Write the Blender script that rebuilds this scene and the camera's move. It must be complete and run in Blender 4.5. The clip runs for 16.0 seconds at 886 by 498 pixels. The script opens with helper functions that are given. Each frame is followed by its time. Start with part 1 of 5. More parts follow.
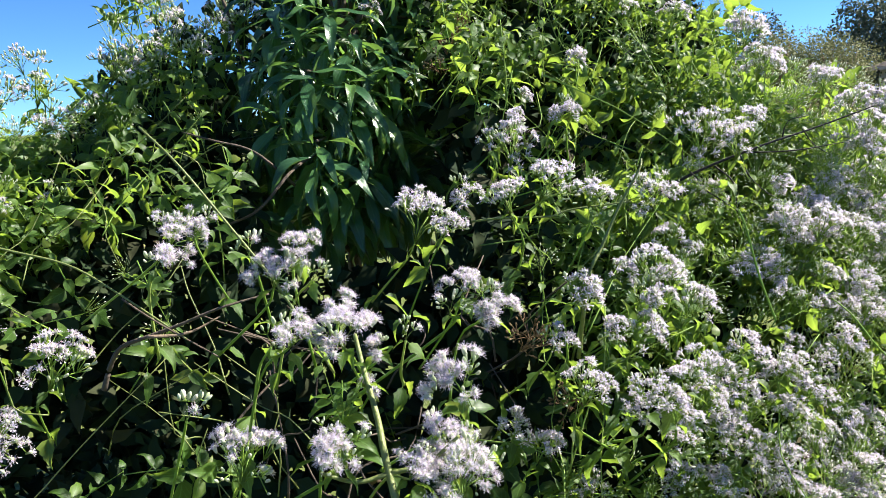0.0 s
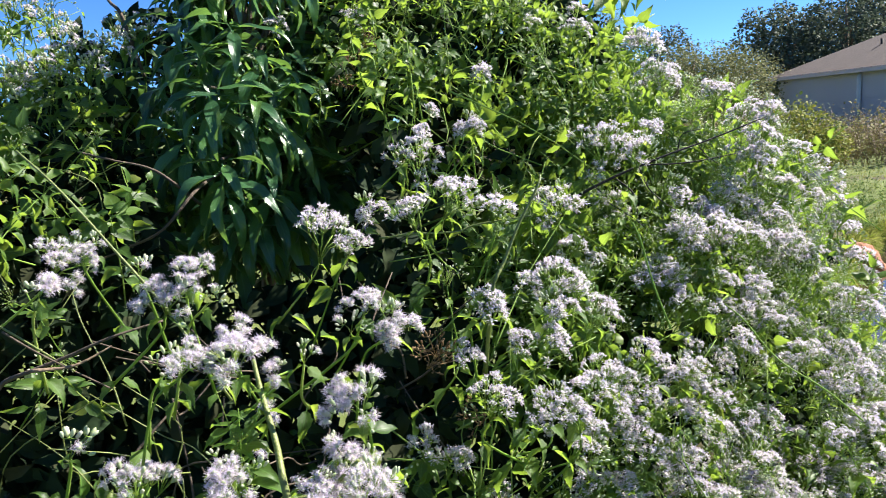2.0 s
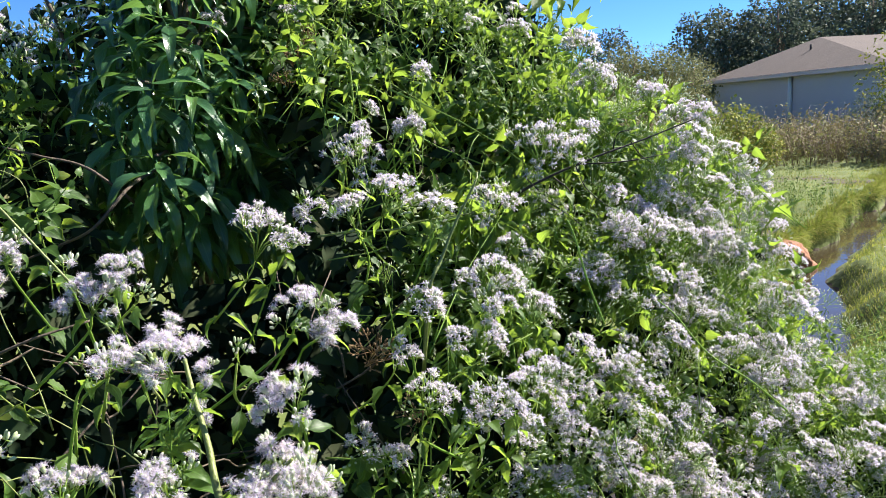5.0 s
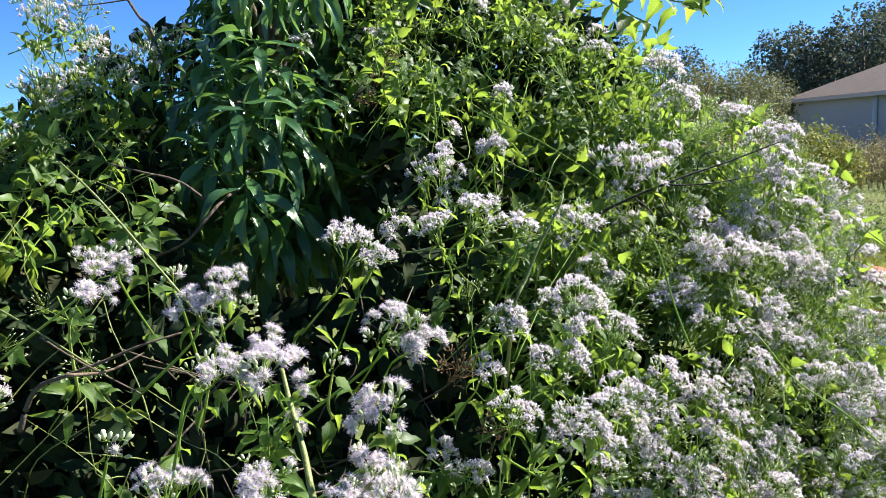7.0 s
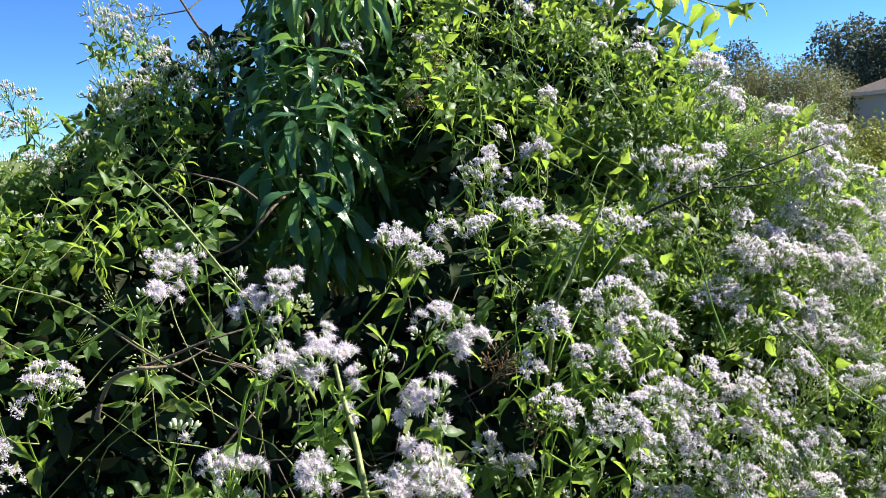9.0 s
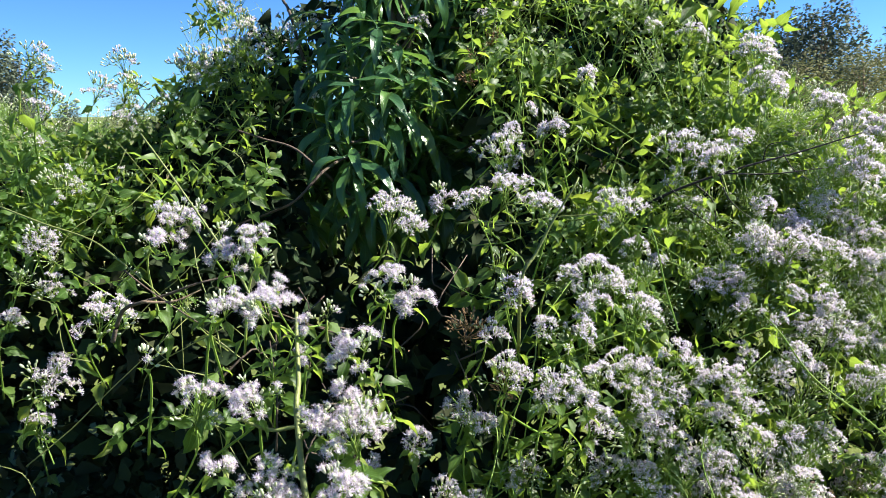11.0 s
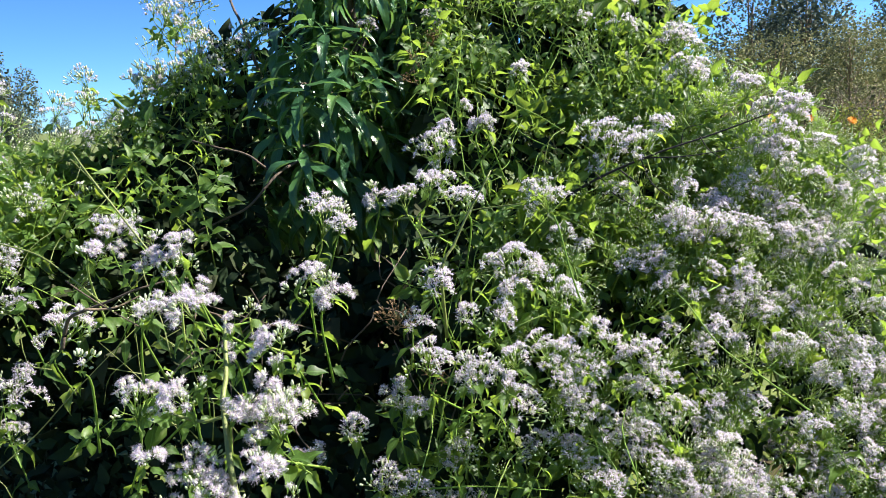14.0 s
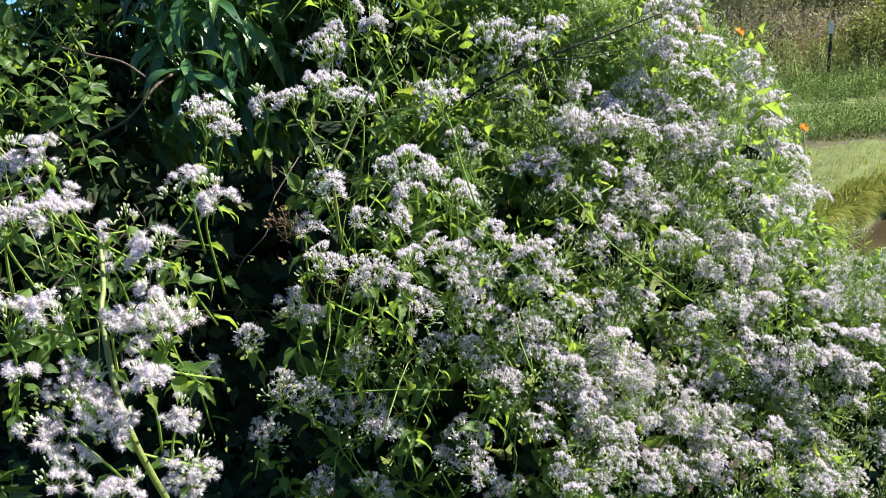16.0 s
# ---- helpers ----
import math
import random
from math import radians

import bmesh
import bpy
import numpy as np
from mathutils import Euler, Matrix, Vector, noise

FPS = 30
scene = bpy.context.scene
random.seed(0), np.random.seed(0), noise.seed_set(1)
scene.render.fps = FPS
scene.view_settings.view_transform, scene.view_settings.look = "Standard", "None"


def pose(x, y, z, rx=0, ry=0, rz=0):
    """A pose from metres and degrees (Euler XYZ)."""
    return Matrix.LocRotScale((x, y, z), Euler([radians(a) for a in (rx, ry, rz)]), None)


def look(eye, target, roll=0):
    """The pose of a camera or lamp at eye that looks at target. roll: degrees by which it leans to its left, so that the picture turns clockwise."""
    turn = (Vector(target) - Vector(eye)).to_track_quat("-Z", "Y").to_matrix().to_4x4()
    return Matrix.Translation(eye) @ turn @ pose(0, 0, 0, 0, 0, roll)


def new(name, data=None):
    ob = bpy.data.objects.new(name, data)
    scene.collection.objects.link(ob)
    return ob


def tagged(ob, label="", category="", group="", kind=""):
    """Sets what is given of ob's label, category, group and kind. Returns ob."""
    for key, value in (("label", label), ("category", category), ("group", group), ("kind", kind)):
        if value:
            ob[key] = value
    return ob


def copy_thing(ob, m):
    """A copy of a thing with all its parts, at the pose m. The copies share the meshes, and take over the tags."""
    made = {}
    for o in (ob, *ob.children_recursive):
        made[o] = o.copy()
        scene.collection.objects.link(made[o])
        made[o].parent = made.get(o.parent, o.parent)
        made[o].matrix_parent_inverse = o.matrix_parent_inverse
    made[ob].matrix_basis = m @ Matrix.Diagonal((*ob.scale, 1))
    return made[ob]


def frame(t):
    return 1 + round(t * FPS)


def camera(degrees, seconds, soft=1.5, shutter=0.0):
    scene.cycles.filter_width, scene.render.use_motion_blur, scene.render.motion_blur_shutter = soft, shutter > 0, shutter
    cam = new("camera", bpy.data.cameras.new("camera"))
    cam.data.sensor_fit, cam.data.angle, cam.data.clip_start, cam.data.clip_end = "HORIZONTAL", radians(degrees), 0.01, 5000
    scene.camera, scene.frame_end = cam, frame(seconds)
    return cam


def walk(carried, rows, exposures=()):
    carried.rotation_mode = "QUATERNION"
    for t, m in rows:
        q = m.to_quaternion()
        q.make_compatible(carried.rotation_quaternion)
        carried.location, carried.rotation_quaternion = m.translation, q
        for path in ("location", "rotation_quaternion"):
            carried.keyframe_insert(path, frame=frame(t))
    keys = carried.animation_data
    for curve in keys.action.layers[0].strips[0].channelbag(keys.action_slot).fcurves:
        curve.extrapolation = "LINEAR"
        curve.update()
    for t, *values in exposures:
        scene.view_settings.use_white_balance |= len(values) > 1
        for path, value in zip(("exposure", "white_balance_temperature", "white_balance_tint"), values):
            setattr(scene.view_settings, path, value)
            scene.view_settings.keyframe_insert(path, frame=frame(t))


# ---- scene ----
cam = camera(60.8, 16.0, soft=0.25, shutter=0.22)
METRES, EYE, TILT, LEAN, TURN = 0.9, 1.6, -10.4, 3.1, 0.0
ROWS = [
    (0.0, 0.0, 0.0, 0.0, -0.0, -0.0, 0.0),
    (0.5, 0.0122, -0.0032, 0.0068, -1.17, 0.31, 0.49),
    (1.0, 0.0137, -0.0011, 0.011, -2.1, 0.68, 0.86),
    (1.5, 0.0233, 0.0013, 0.0124, -3.04, 0.81, 1.1),
    (2.0, 0.0412, 0.0017, 0.0116, -5.67, 0.8, 1.58),
    (2.5, 0.0721, 0.002, 0.0053, -10.32, 0.37, 2.43),
    (3.0, 0.0987, 0.0039, -0.0089, -14.06, -0.51, 2.97),
    (3.5, 0.0904, 0.0045, -0.004, -14.68, -0.91, 2.8),
    (4.0, 0.0814, 0.0067, 0.0039, -13.39, -0.41, 2.35),
    (4.5, 0.0691, 0.0027, 0.01, -11.59, 0.16, 2.02),
    (5.0, 0.0557, -0.0022, 0.008, -9.81, 0.61, 1.78),
    (7.5, 0.0095, -0.0445, 0.0118, -3.61, 2.36, 0.37),
    (8.0, 0.0074, -0.0704, 0.0124, -2.33, 2.6, 0.42),
    (10.5, 0.1498, -0.1317, 0.0232, 3.52, -0.1, -2.2),
    (11.0, 0.3541, -0.1866, 0.0235, 9.04, -0.78, -3.67),
    (11.5, 0.4688, -0.2223, 0.0172, 12.34, -1.57, -3.34),
    (12.0, 0.4571, -0.1992, 0.0198, 11.42, -2.42, -2.38),
    (12.5, 0.4509, -0.1815, 0.0164, 10.34, -3.14, -2.0),
    (13.0, 0.4772, -0.2102, 0.0198, 10.3, -3.25, -1.8),
    (13.5, 0.5112, -0.2379, 0.0207, 10.13, -2.26, -1.44),
    (14.0, 0.541, -0.2572, 0.0309, 9.06, -1.24, -0.55),
    (14.5, 0.5555, -0.2434, 0.0317, 7.13, -0.82, -0.01),
    (15.0, 0.5727, -0.2347, 0.0234, 5.11, -1.9, 0.55),
    (15.5, 0.5757, -0.2279, 0.0004, 3.44, -4.17, 0.75),
    (16.0, 0.5684, -0.2251, -0.0205, 1.97, -6.89, 0.46),
]
walk(cam, [(t, pose(0, 0, EYE, TILT, LEAN, TURN) @ pose(METRES * x, METRES * y, METRES * z, 90 + pitch, roll, yaw)) for t, x, y, z, yaw, pitch, roll in ROWS],
     exposures=[(0.0, 1.87), (16.0, 1.87)])

# ---- daylight ----
SUN_AZ, SUN_EL = 75.0, 42.0          # degrees to the right of +y, and up
world = bpy.data.worlds.new("sky")
scene.world = world
world.use_nodes = True
wn = world.node_tree.nodes
sky = wn.new("ShaderNodeTexSky")
sky.sky_type, sky.sun_disc = "NISHITA", False
sky.sun_elevation, sky.sun_rotation = radians(SUN_EL), radians(SUN_AZ)
sky.altitude, sky.air_density, sky.dust_density, sky.ozone_density = 1500, 0.8, 0.0, 4.0
wn["Background"].inputs["Strength"].default_value = 0.051
clear = wn.new("ShaderNodeMix")
clear.data_type, clear.blend_type = "RGBA", "MULTIPLY"
clear.inputs[0].default_value, clear.inputs[7].default_value = 1.0, (0.447, 0.745, 1.12, 1)
world.node_tree.links.new(sky.outputs[0], clear.inputs[6])
world.node_tree.links.new(clear.outputs[2], wn["Background"].inputs["Color"])
sun = new("sun", bpy.data.lights.new("sun", "SUN"))
sun.data.energy, sun.data.angle, sun.data.color = 4.7, radians(0.5), (1.0, 0.95, 0.86)
sun_way = Vector((math.sin(radians(SUN_AZ)) * math.cos(radians(SUN_EL)), math.cos(radians(SUN_AZ)) * math.cos(radians(SUN_EL)), math.sin(radians(SUN_EL))))
sun.matrix_world = look(sun_way * 60, (0, 0, 0))


# ---- materials ----
def shader(name):
    m = bpy.data.materials.new(name)
    m.use_nodes = True
    t = m.node_tree
    t.nodes.clear()
    return m, t, t.nodes.new("ShaderNodeOutputMaterial")


def node(t, kind, **values):
    n = t.nodes.new(kind)
    for k, v in values.items():
        n.inputs[k.replace("_", " ")].default_value = v
    return n


def ramp(t, fac, stops):
    r = t.nodes.new("ShaderNodeValToRGB")
    els = r.color_ramp.elements
    while len(els) < len(stops):
        els.new(0.5)
    for e, (p, c) in zip(els, stops):
        e.position, e.color = p, (*c, 1)
    t.links.new(fac, r.inputs[0])
    return r.outputs[0]


def mixed(t, fac, a, b, kind="MIX"):
    m = t.nodes.new("ShaderNodeMix")
    m.data_type, m.blend_type = "RGBA", kind
    for i, v in ((0, fac), (6, a), (7, b)):
        if isinstance(v, bpy.types.NodeSocket):
            t.links.new(v, m.inputs[i])
        else:
            m.inputs[i].default_value = v if i == 0 else (*v, 1)
    return m.outputs[2]


def maths(t, op, a, b=0.0):
    m = t.nodes.new("ShaderNodeMath")
    m.operation = op
    for i, v in enumerate((a, b)):
        if isinstance(v, bpy.types.NodeSocket):
            t.links.new(v, m.inputs[i])
        else:
            m.inputs[i].default_value = v
    return m.outputs[0]


def chance(t):
    """A number of its own for every leaf, joined or single."""
    geo, obj = t.nodes.new("ShaderNodeNewGeometry"), t.nodes.new("ShaderNodeObjectInfo")
    return maths(t, "FRACT", maths(t, "ADD", geo.outputs["Random Per Island"], obj.outputs["Random"]))


def noise_of(t, scale, detail=4.0, coords="Object"):
    tc = t.nodes.new("ShaderNodeTexCoord")
    n = node(t, "ShaderNodeTexNoise", Scale=scale, Detail=detail)
    t.links.new(tc.outputs[coords], n.inputs["Vector"])
    return n.outputs["Fac"]


def leaf_paint(name, dark, mid, light, glow, rough=0.45, through_light=0.4, veins=0.5, gloss=0.5):
    m, t, out = shader(name)
    c = ramp(t, chance(t), [(0.0, dark), (0.55, mid), (0.93, light), (1.0, (light[0] * 1.5, light[1] * 1.1, light[2]))])
    uv = t.nodes.new("ShaderNodeUVMap")
    sep = t.nodes.new("ShaderNodeSeparateXYZ")
    t.links.new(uv.outputs[0], sep.inputs[0])
    u = maths(t, "ABSOLUTE", sep.outputs[0])
    rib = maths(t, "LESS_THAN", u, 0.07)
    side = maths(t, "SINE", maths(t, "MULTIPLY", maths(t, "SUBTRACT", sep.outputs[1], maths(t, "MULTIPLY", u, 0.35)), 42.0))
    side = maths(t, "GREATER_THAN", side, 0.9)
    vein = maths(t, "MAXIMUM", rib, maths(t, "MULTIPLY", side, 0.6))
    blotch = noise_of(t, 60.0)
    c = mixed(t, maths(t, "MULTIPLY", blotch, 0.35), c, tuple(v * 0.55 for v in mid))
    c = mixed(t, maths(t, "MULTIPLY", vein, veins), c, tuple(min(1, v * 2.2 + 0.02) for v in mid))
    p = node(t, "ShaderNodeBsdfPrincipled", Roughness=rough)
    p.inputs["Specular IOR Level"].default_value = gloss
    t.links.new(c, p.inputs["Base Color"])
    bump = node(t, "ShaderNodeBump", Strength=0.35, Distance=0.002)
    t.links.new(maths(t, "ADD", blotch, maths(t, "MULTIPLY", vein, -0.5)), bump.inputs["Height"])
    t.links.new(bump.outputs[0], p.inputs["Normal"])
    tr = node(t, "ShaderNodeBsdfTranslucent")
    t.links.new(mixed(t, 0.5, mixed(t, 1.0, c, (2.6, 2.2, 1.6), "MULTIPLY"), glow), tr.inputs["Color"])
    mix = node(t, "ShaderNodeMixShader", Fac=through_light)
    t.links.new(p.outputs[0], mix.inputs[1])
    t.links.new(tr.outputs[0], mix.inputs[2])
    t.links.new(mix.outputs[0], out.inputs[0])
    return m


def plain_paint(name, a, b, scale=8.0, rough=0.8, bump=0.3, fine=60.0, translucent=0.0, metal=0.0, coords="Object", depth=0.01):
    m, t, out = shader(name)
    n1, n2 = noise_of(t, scale, 5, coords), noise_of(t, fine, 4, coords)
    c = mixed(t, n1, a, b)
    c = mixed(t, maths(t, "MULTIPLY", n2, 0.5), c, tuple(v * 0.6 for v in a))
    p = node(t, "ShaderNodeBsdfPrincipled", Roughness=rough, Metallic=metal)
    t.links.new(c, p.inputs["Base Color"])
    bp = node(t, "ShaderNodeBump", Strength=bump, Distance=depth)
    t.links.new(n2, bp.inputs["Height"])
    t.links.new(bp.outputs[0], p.inputs["Normal"])
    last = p
    if translucent:
        tr = node(t, "ShaderNodeBsdfTranslucent")
        t.links.new(c, tr.inputs["Color"])
        last = node(t, "ShaderNodeMixShader", Fac=translucent)
        t.links.new(p.outputs[0], last.inputs[1])
        t.links.new(tr.outputs[0], last.inputs[2])
    t.links.new(last.outputs[0], out.inputs[0])
    return m


def island_paint(name, stops, rough=0.7, translucent=0.3):
    m, t, out = shader(name)
    c = ramp(t, chance(t), stops)
    c = mixed(t, maths(t, "MULTIPLY", noise_of(t, 30.0), 0.4), c, tuple(v * 0.6 for v in stops[0][1]))
    p = node(t, "ShaderNodeBsdfPrincipled", Roughness=rough)
    p.inputs["Specular IOR Level"].default_value = 0.2
    t.links.new(c, p.inputs["Base Color"])
    tr = node(t, "ShaderNodeBsdfTranslucent")
    t.links.new(c, tr.inputs["Color"])
    mix = node(t, "ShaderNodeMixShader", Fac=translucent)
    t.links.new(p.outputs[0], mix.inputs[1])
    t.links.new(tr.outputs[0], mix.inputs[2])
    t.links.new(mix.outputs[0], out.inputs[0])
    return m


SHRUB_LEAF = leaf_paint("shrub_leaf", (0.030, 0.066, 0.014), (0.059, 0.123, 0.023), (0.117, 0.193, 0.034), (0.40, 0.56, 0.06), 0.46, 0.5, 0.5, 0.4)
# Near-black tones that paint the thicket's inner shade onto its backing leaves.
INNER_SHADE = island_paint("inner_growth", [(0.0, (0.012, 0.024, 0.010)), (0.6, (0.020, 0.040, 0.014)), (1.0, (0.034, 0.036, 0.016))], 0.9, 0.05)
TREE_LEAF = leaf_paint("glossy_leaf", (0.022, 0.064, 0.031), (0.040, 0.110, 0.046), (0.085, 0.19, 0.046), (0.24, 0.42, 0.06), 0.30, 0.33, 0.35, 0.6)
PETAL = island_paint("petal", [(0.0, (0.69, 0.63, 0.82)), (0.5, (0.82, 0.745, 0.86)), (0.88, (0.89, 0.74, 0.79)), (1.0, (0.73, 0.60, 0.48))], 0.75, 0.6)
BUD = island_paint("bud", [(0.0, (0.40, 0.48, 0.26)), (0.6, (0.58, 0.64, 0.44)), (1.0, (0.70, 0.66, 0.56))], 0.6, 0.3)
STALK = island_paint("stalk", [(0.0, (0.18, 0.30, 0.05)), (0.6, (0.26, 0.40, 0.08)), (1.0, (0.36, 0.44, 0.13))], 0.55, 0.3)
GREEN_STEM = plain_paint("green_stem", (0.15, 0.19, 0.045), (0.24, 0.27, 0.08), 20, 0.5, 0.3, 180, 0.1)
BARK = plain_paint("bark", (0.16, 0.11, 0.07), (0.26, 0.19, 0.13), 14, 0.9, 0.6, 90)
DARK_BARK = plain_paint("dark_bark", (0.07, 0.05, 0.035), (0.12, 0.09, 0.065), 14, 0.9, 0.6, 90)
DARK_TWIG = plain_paint("dark_twig", (0.014, 0.011, 0.010), (0.03, 0.024, 0.02), 20, 0.8, 0.4, 120)
DRY = island_paint("dry_flower", [(0.0, (0.16, 0.10, 0.05)), (1.0, (0.34, 0.23, 0.13))], 0.9, 0.2)


# ---- geometry tools ----
rng = np.random.default_rng(7)


def unit(v):
    v = np.asarray(v, float)
    return v / np.maximum(np.linalg.norm(v, axis=-1, keepdims=True), 1e-9)


class Shape:
    """Vertices, triangles, leaf coordinates and material slots."""
    def __init__(self, v, f, uv=None, m=None):
        self.v = np.asarray(v, float).reshape(-1, 3)
        self.f = np.asarray(f, np.int64).reshape(-1, 3)
        self.uv = np.zeros((len(self.v), 2)) if uv is None else np.asarray(uv, float)
        self.m = np.zeros(len(self.f), np.int64) + (0 if m is None else m)


def join(shapes):
    v, f, uv, m, k = [], [], [], [], 0
    for s in shapes:
        v.append(s.v), f.append(s.f + k), uv.append(s.uv), m.append(s.m)
        k += len(s.v)
    return Shape(np.concatenate(v), np.concatenate(f), np.concatenate(uv), np.concatenate(m))


def moved(s, rot, place, scale=1.0):
    return Shape((s.v * scale) @ np.asarray(rot).T + place, s.f, s.uv, s.m)


def strewn(shapes, pick, rots, places, scales):
    """Many copies of some shapes in one."""
    out = []
    for i, s in enumerate(shapes):
        w = np.nonzero(pick == i)[0]
        if len(w):
            v = np.einsum("nij,kj->nki", rots[w] * scales[w][:, None, None], s.v) + places[w][:, None, :]
            f = s.f[None] + (np.arange(len(w)) * len(s.v))[:, None, None]
            out.append(Shape(v.reshape(-1, 3), f.reshape(-1, 3), np.tile(s.uv, (len(w), 1)), np.tile(s.m, len(w))))
    return join(out)


def basis(along, up):
    """Turns whose y runs along and whose z leans up."""
    y = unit(along)
    x = unit(np.cross(y, up))
    return np.stack([x, y, np.cross(x, y)], -1)


def mesh_of(name, s, mats, smooth=True):
    me = bpy.data.meshes.new(name)
    n = len(s.f)
    me.vertices.add(len(s.v))
    me.vertices.foreach_set("co", s.v.astype(np.float32).ravel())
    me.loops.add(3 * n)
    me.loops.foreach_set("vertex_index", s.f.astype(np.int32).ravel())
    me.polygons.add(n)
    me.polygons.foreach_set("loop_start", np.arange(0, 3 * n, 3, dtype=np.int32))
    for m in mats:
        me.materials.append(m)
    me.polygons.foreach_set("material_index", s.m.astype(np.int32))
    me.polygons.foreach_set("use_smooth", np.full(n, smooth))
    layer = me.uv_layers.new(name="UVMap")
    layer.data.foreach_set("uv", s.uv[s.f.ravel()].astype(np.float32).ravel())
    me.update(calc_edges=True)
    return me


def part(name, data, material, parent, label="", kind="", smooth=True):
    """Links a bmesh, a Shape or a mesh as one object under a thing or a part."""
    if isinstance(data, bmesh.types.BMesh):
        me = bpy.data.meshes.new(name)
        data.to_mesh(me)
        data.free()
        me.materials.append(material)
    elif isinstance(data, Shape):
        me = mesh_of(name, data, material if isinstance(material, (list, tuple)) else [material], smooth)
    else:
        me = data
    ob = new(name, me)
    ob.parent = parent
    return tagged(ob, label, kind=kind)


def spline(points, steps=5):
    p = np.asarray(points, float)
    p = np.vstack([2 * p[0] - p[1], p, 2 * p[-1] - p[-2]])
    out = []
    for i in range(1, len(p) - 2):
        for k in range(steps):
            u = k / steps
            out.append(0.5 * (2 * p[i] + (p[i + 1] - p[i - 1]) * u + (2 * p[i - 1] - 5 * p[i] + 4 * p[i + 1] - p[i + 2]) * u * u
                              + (3 * p[i] - p[i - 1] - 3 * p[i + 1] + p[i + 2]) * u ** 3))
    return np.array(out + [p[-2]])


def tube(points, r0, r1, sides=5, m=0):
    p = np.asarray(points, float)
    n = len(p)
    way = unit(np.gradient(p, axis=0))
    ref = np.where(np.abs(way[:, 2:3]) > 0.9, [[1.0, 0, 0]], [[0, 0, 1.0]])
    a = unit(np.cross(way, ref))
    b = np.cross(way, a)
    ang = np.arange(sides) * 2 * np.pi / sides
    r = np.linspace(r0, r1, n)[:, None, None]
    v = p[:, None] + r * (np.cos(ang)[None, :, None] * a[:, None] + np.sin(ang)[None, :, None] * b[:, None])
    f = []
    for i in range(n - 1):
        for k in range(sides):
            q = (k + 1) % sides
            f += [(i * sides + k, i * sides + q, i * sides + sides + q), (i * sides + k, i * sides + sides + q, i * sides + sides + k)]
    for k in range(1, sides - 1):
        f += [(0, k + 1, k), ((n - 1) * sides, (n - 1) * sides + k, (n - 1) * sides + k + 1)]
    return Shape(v.reshape(-1, 3), f, None, m)


def leaf_shape(width, full, fold, droop, teeth, seed, n=8, stalk=0.16, cols=(-1, -0.5, 0, 0.5, 1)):
    """A leaf 1 long along +y: full is where it is widest, droop the degrees by which it bends down."""
    r = np.random.default_rng(seed)
    v, uv, f = [], [], []
    y = z = 0.0
    twist = r.uniform(-0.25, 0.25)
    for i in range(n + 1):
        s = i / n
        if teeth:
            w = width * max(0.015, math.sin(min(1.0, s / full) * math.pi / 2) ** 0.75 * (min(1.0, (1 - s) / (1 - full)) ** 1.12))
        else:
            w = width * max(0.015, math.sin(math.pi * s ** (math.log(0.5) / math.log(full)))) ** 0.85
        if 0 < i < n:
            w *= 1 + teeth * (1 if i % 2 else -1) + r.uniform(-0.05, 0.05)
        a = radians(droop) * s * s + r.uniform(-0.05, 0.05)
        if i:
            y, z = y + math.cos(a) / n, z - math.sin(a) / n
        wave = 0.03 * math.sin(9 * s + seed)
        for u in cols:
            v.append((u * w / 2, y - 0.05 * abs(u) * w, z + fold * abs(u) * w + u * twist * w * s + wave * abs(u)))
            uv.append((u, s))
    for i in range(n):
        for k in range(len(cols) - 1):
            a, b = i * len(cols) + k, (i + 1) * len(cols) + k
            f += [(a, a + 1, b + 1), (a, b + 1, b)]
    leaf = Shape(v, f, uv)
    if not stalk:
        return leaf
    st = Shape([(-0.012, -stalk, stalk * 0.3), (0.012, -stalk, stalk * 0.3), (0.01, 0.02, 0.002), (-0.01, 0.02, 0.002)], [(0, 1, 2), (0, 2, 3)])
    st.uv[:] = (0.0, 0.1)
    return join([leaf, st])


BROAD = [(0.52, 0.30, 0.20, 45), (0.46, 0.32, 0.28, 75), (0.58, 0.27, 0.14, 30), (0.40, 0.34, 0.32, 95), (0.48, 0.29, -0.12, 60)]
LONG = [(0.21, 0.40, 0.2, 62), (0.19, 0.43, 0.26, 80), (0.23, 0.38, 0.14, 50), (0.20, 0.42, 0.28, 92)]
FINE_BROAD = [leaf_shape(*q, 0.10, i, 11) for i, q in enumerate(BROAD)]
FINE_LONG = [leaf_shape(*q, 0.0, 20 + i, 9, 0.12) for i, q in enumerate(LONG)]
SHRUB_LEAVES = [leaf_shape(*q, 0.09, i, 7, 0.16, (-1, 0, 1)) for i, q in enumerate(BROAD)]
LONG_LEAVES = [leaf_shape(*q, 0.0, 20 + i, 7, 0.12, (-1, 0, 1)) for i, q in enumerate(LONG)]
LANCE = [leaf_shape(w, 0.33, f, d, 0.05, 40 + i, 5, 0.1, (-1, 0, 1)) for i, (w, f, d) in enumerate(((0.30, 0.2, 50), (0.26, 0.3, 80), (0.34, 0.15, 30)))]
MID_LEAVES = [leaf_shape(*q, 0.0, i, 3, 0.0, (-1, 0, 1)) for i, q in enumerate(BROAD[:3])]
FAR_LEAVES = [Shape([(0, 0, 0), (-w, 0.5, 0.1), (w, 0.5, 0.1), (0, 1, -0.1)], [(0, 2, 1), (1, 2, 3)]) for w in (0.3, 0.24, 0.4)]
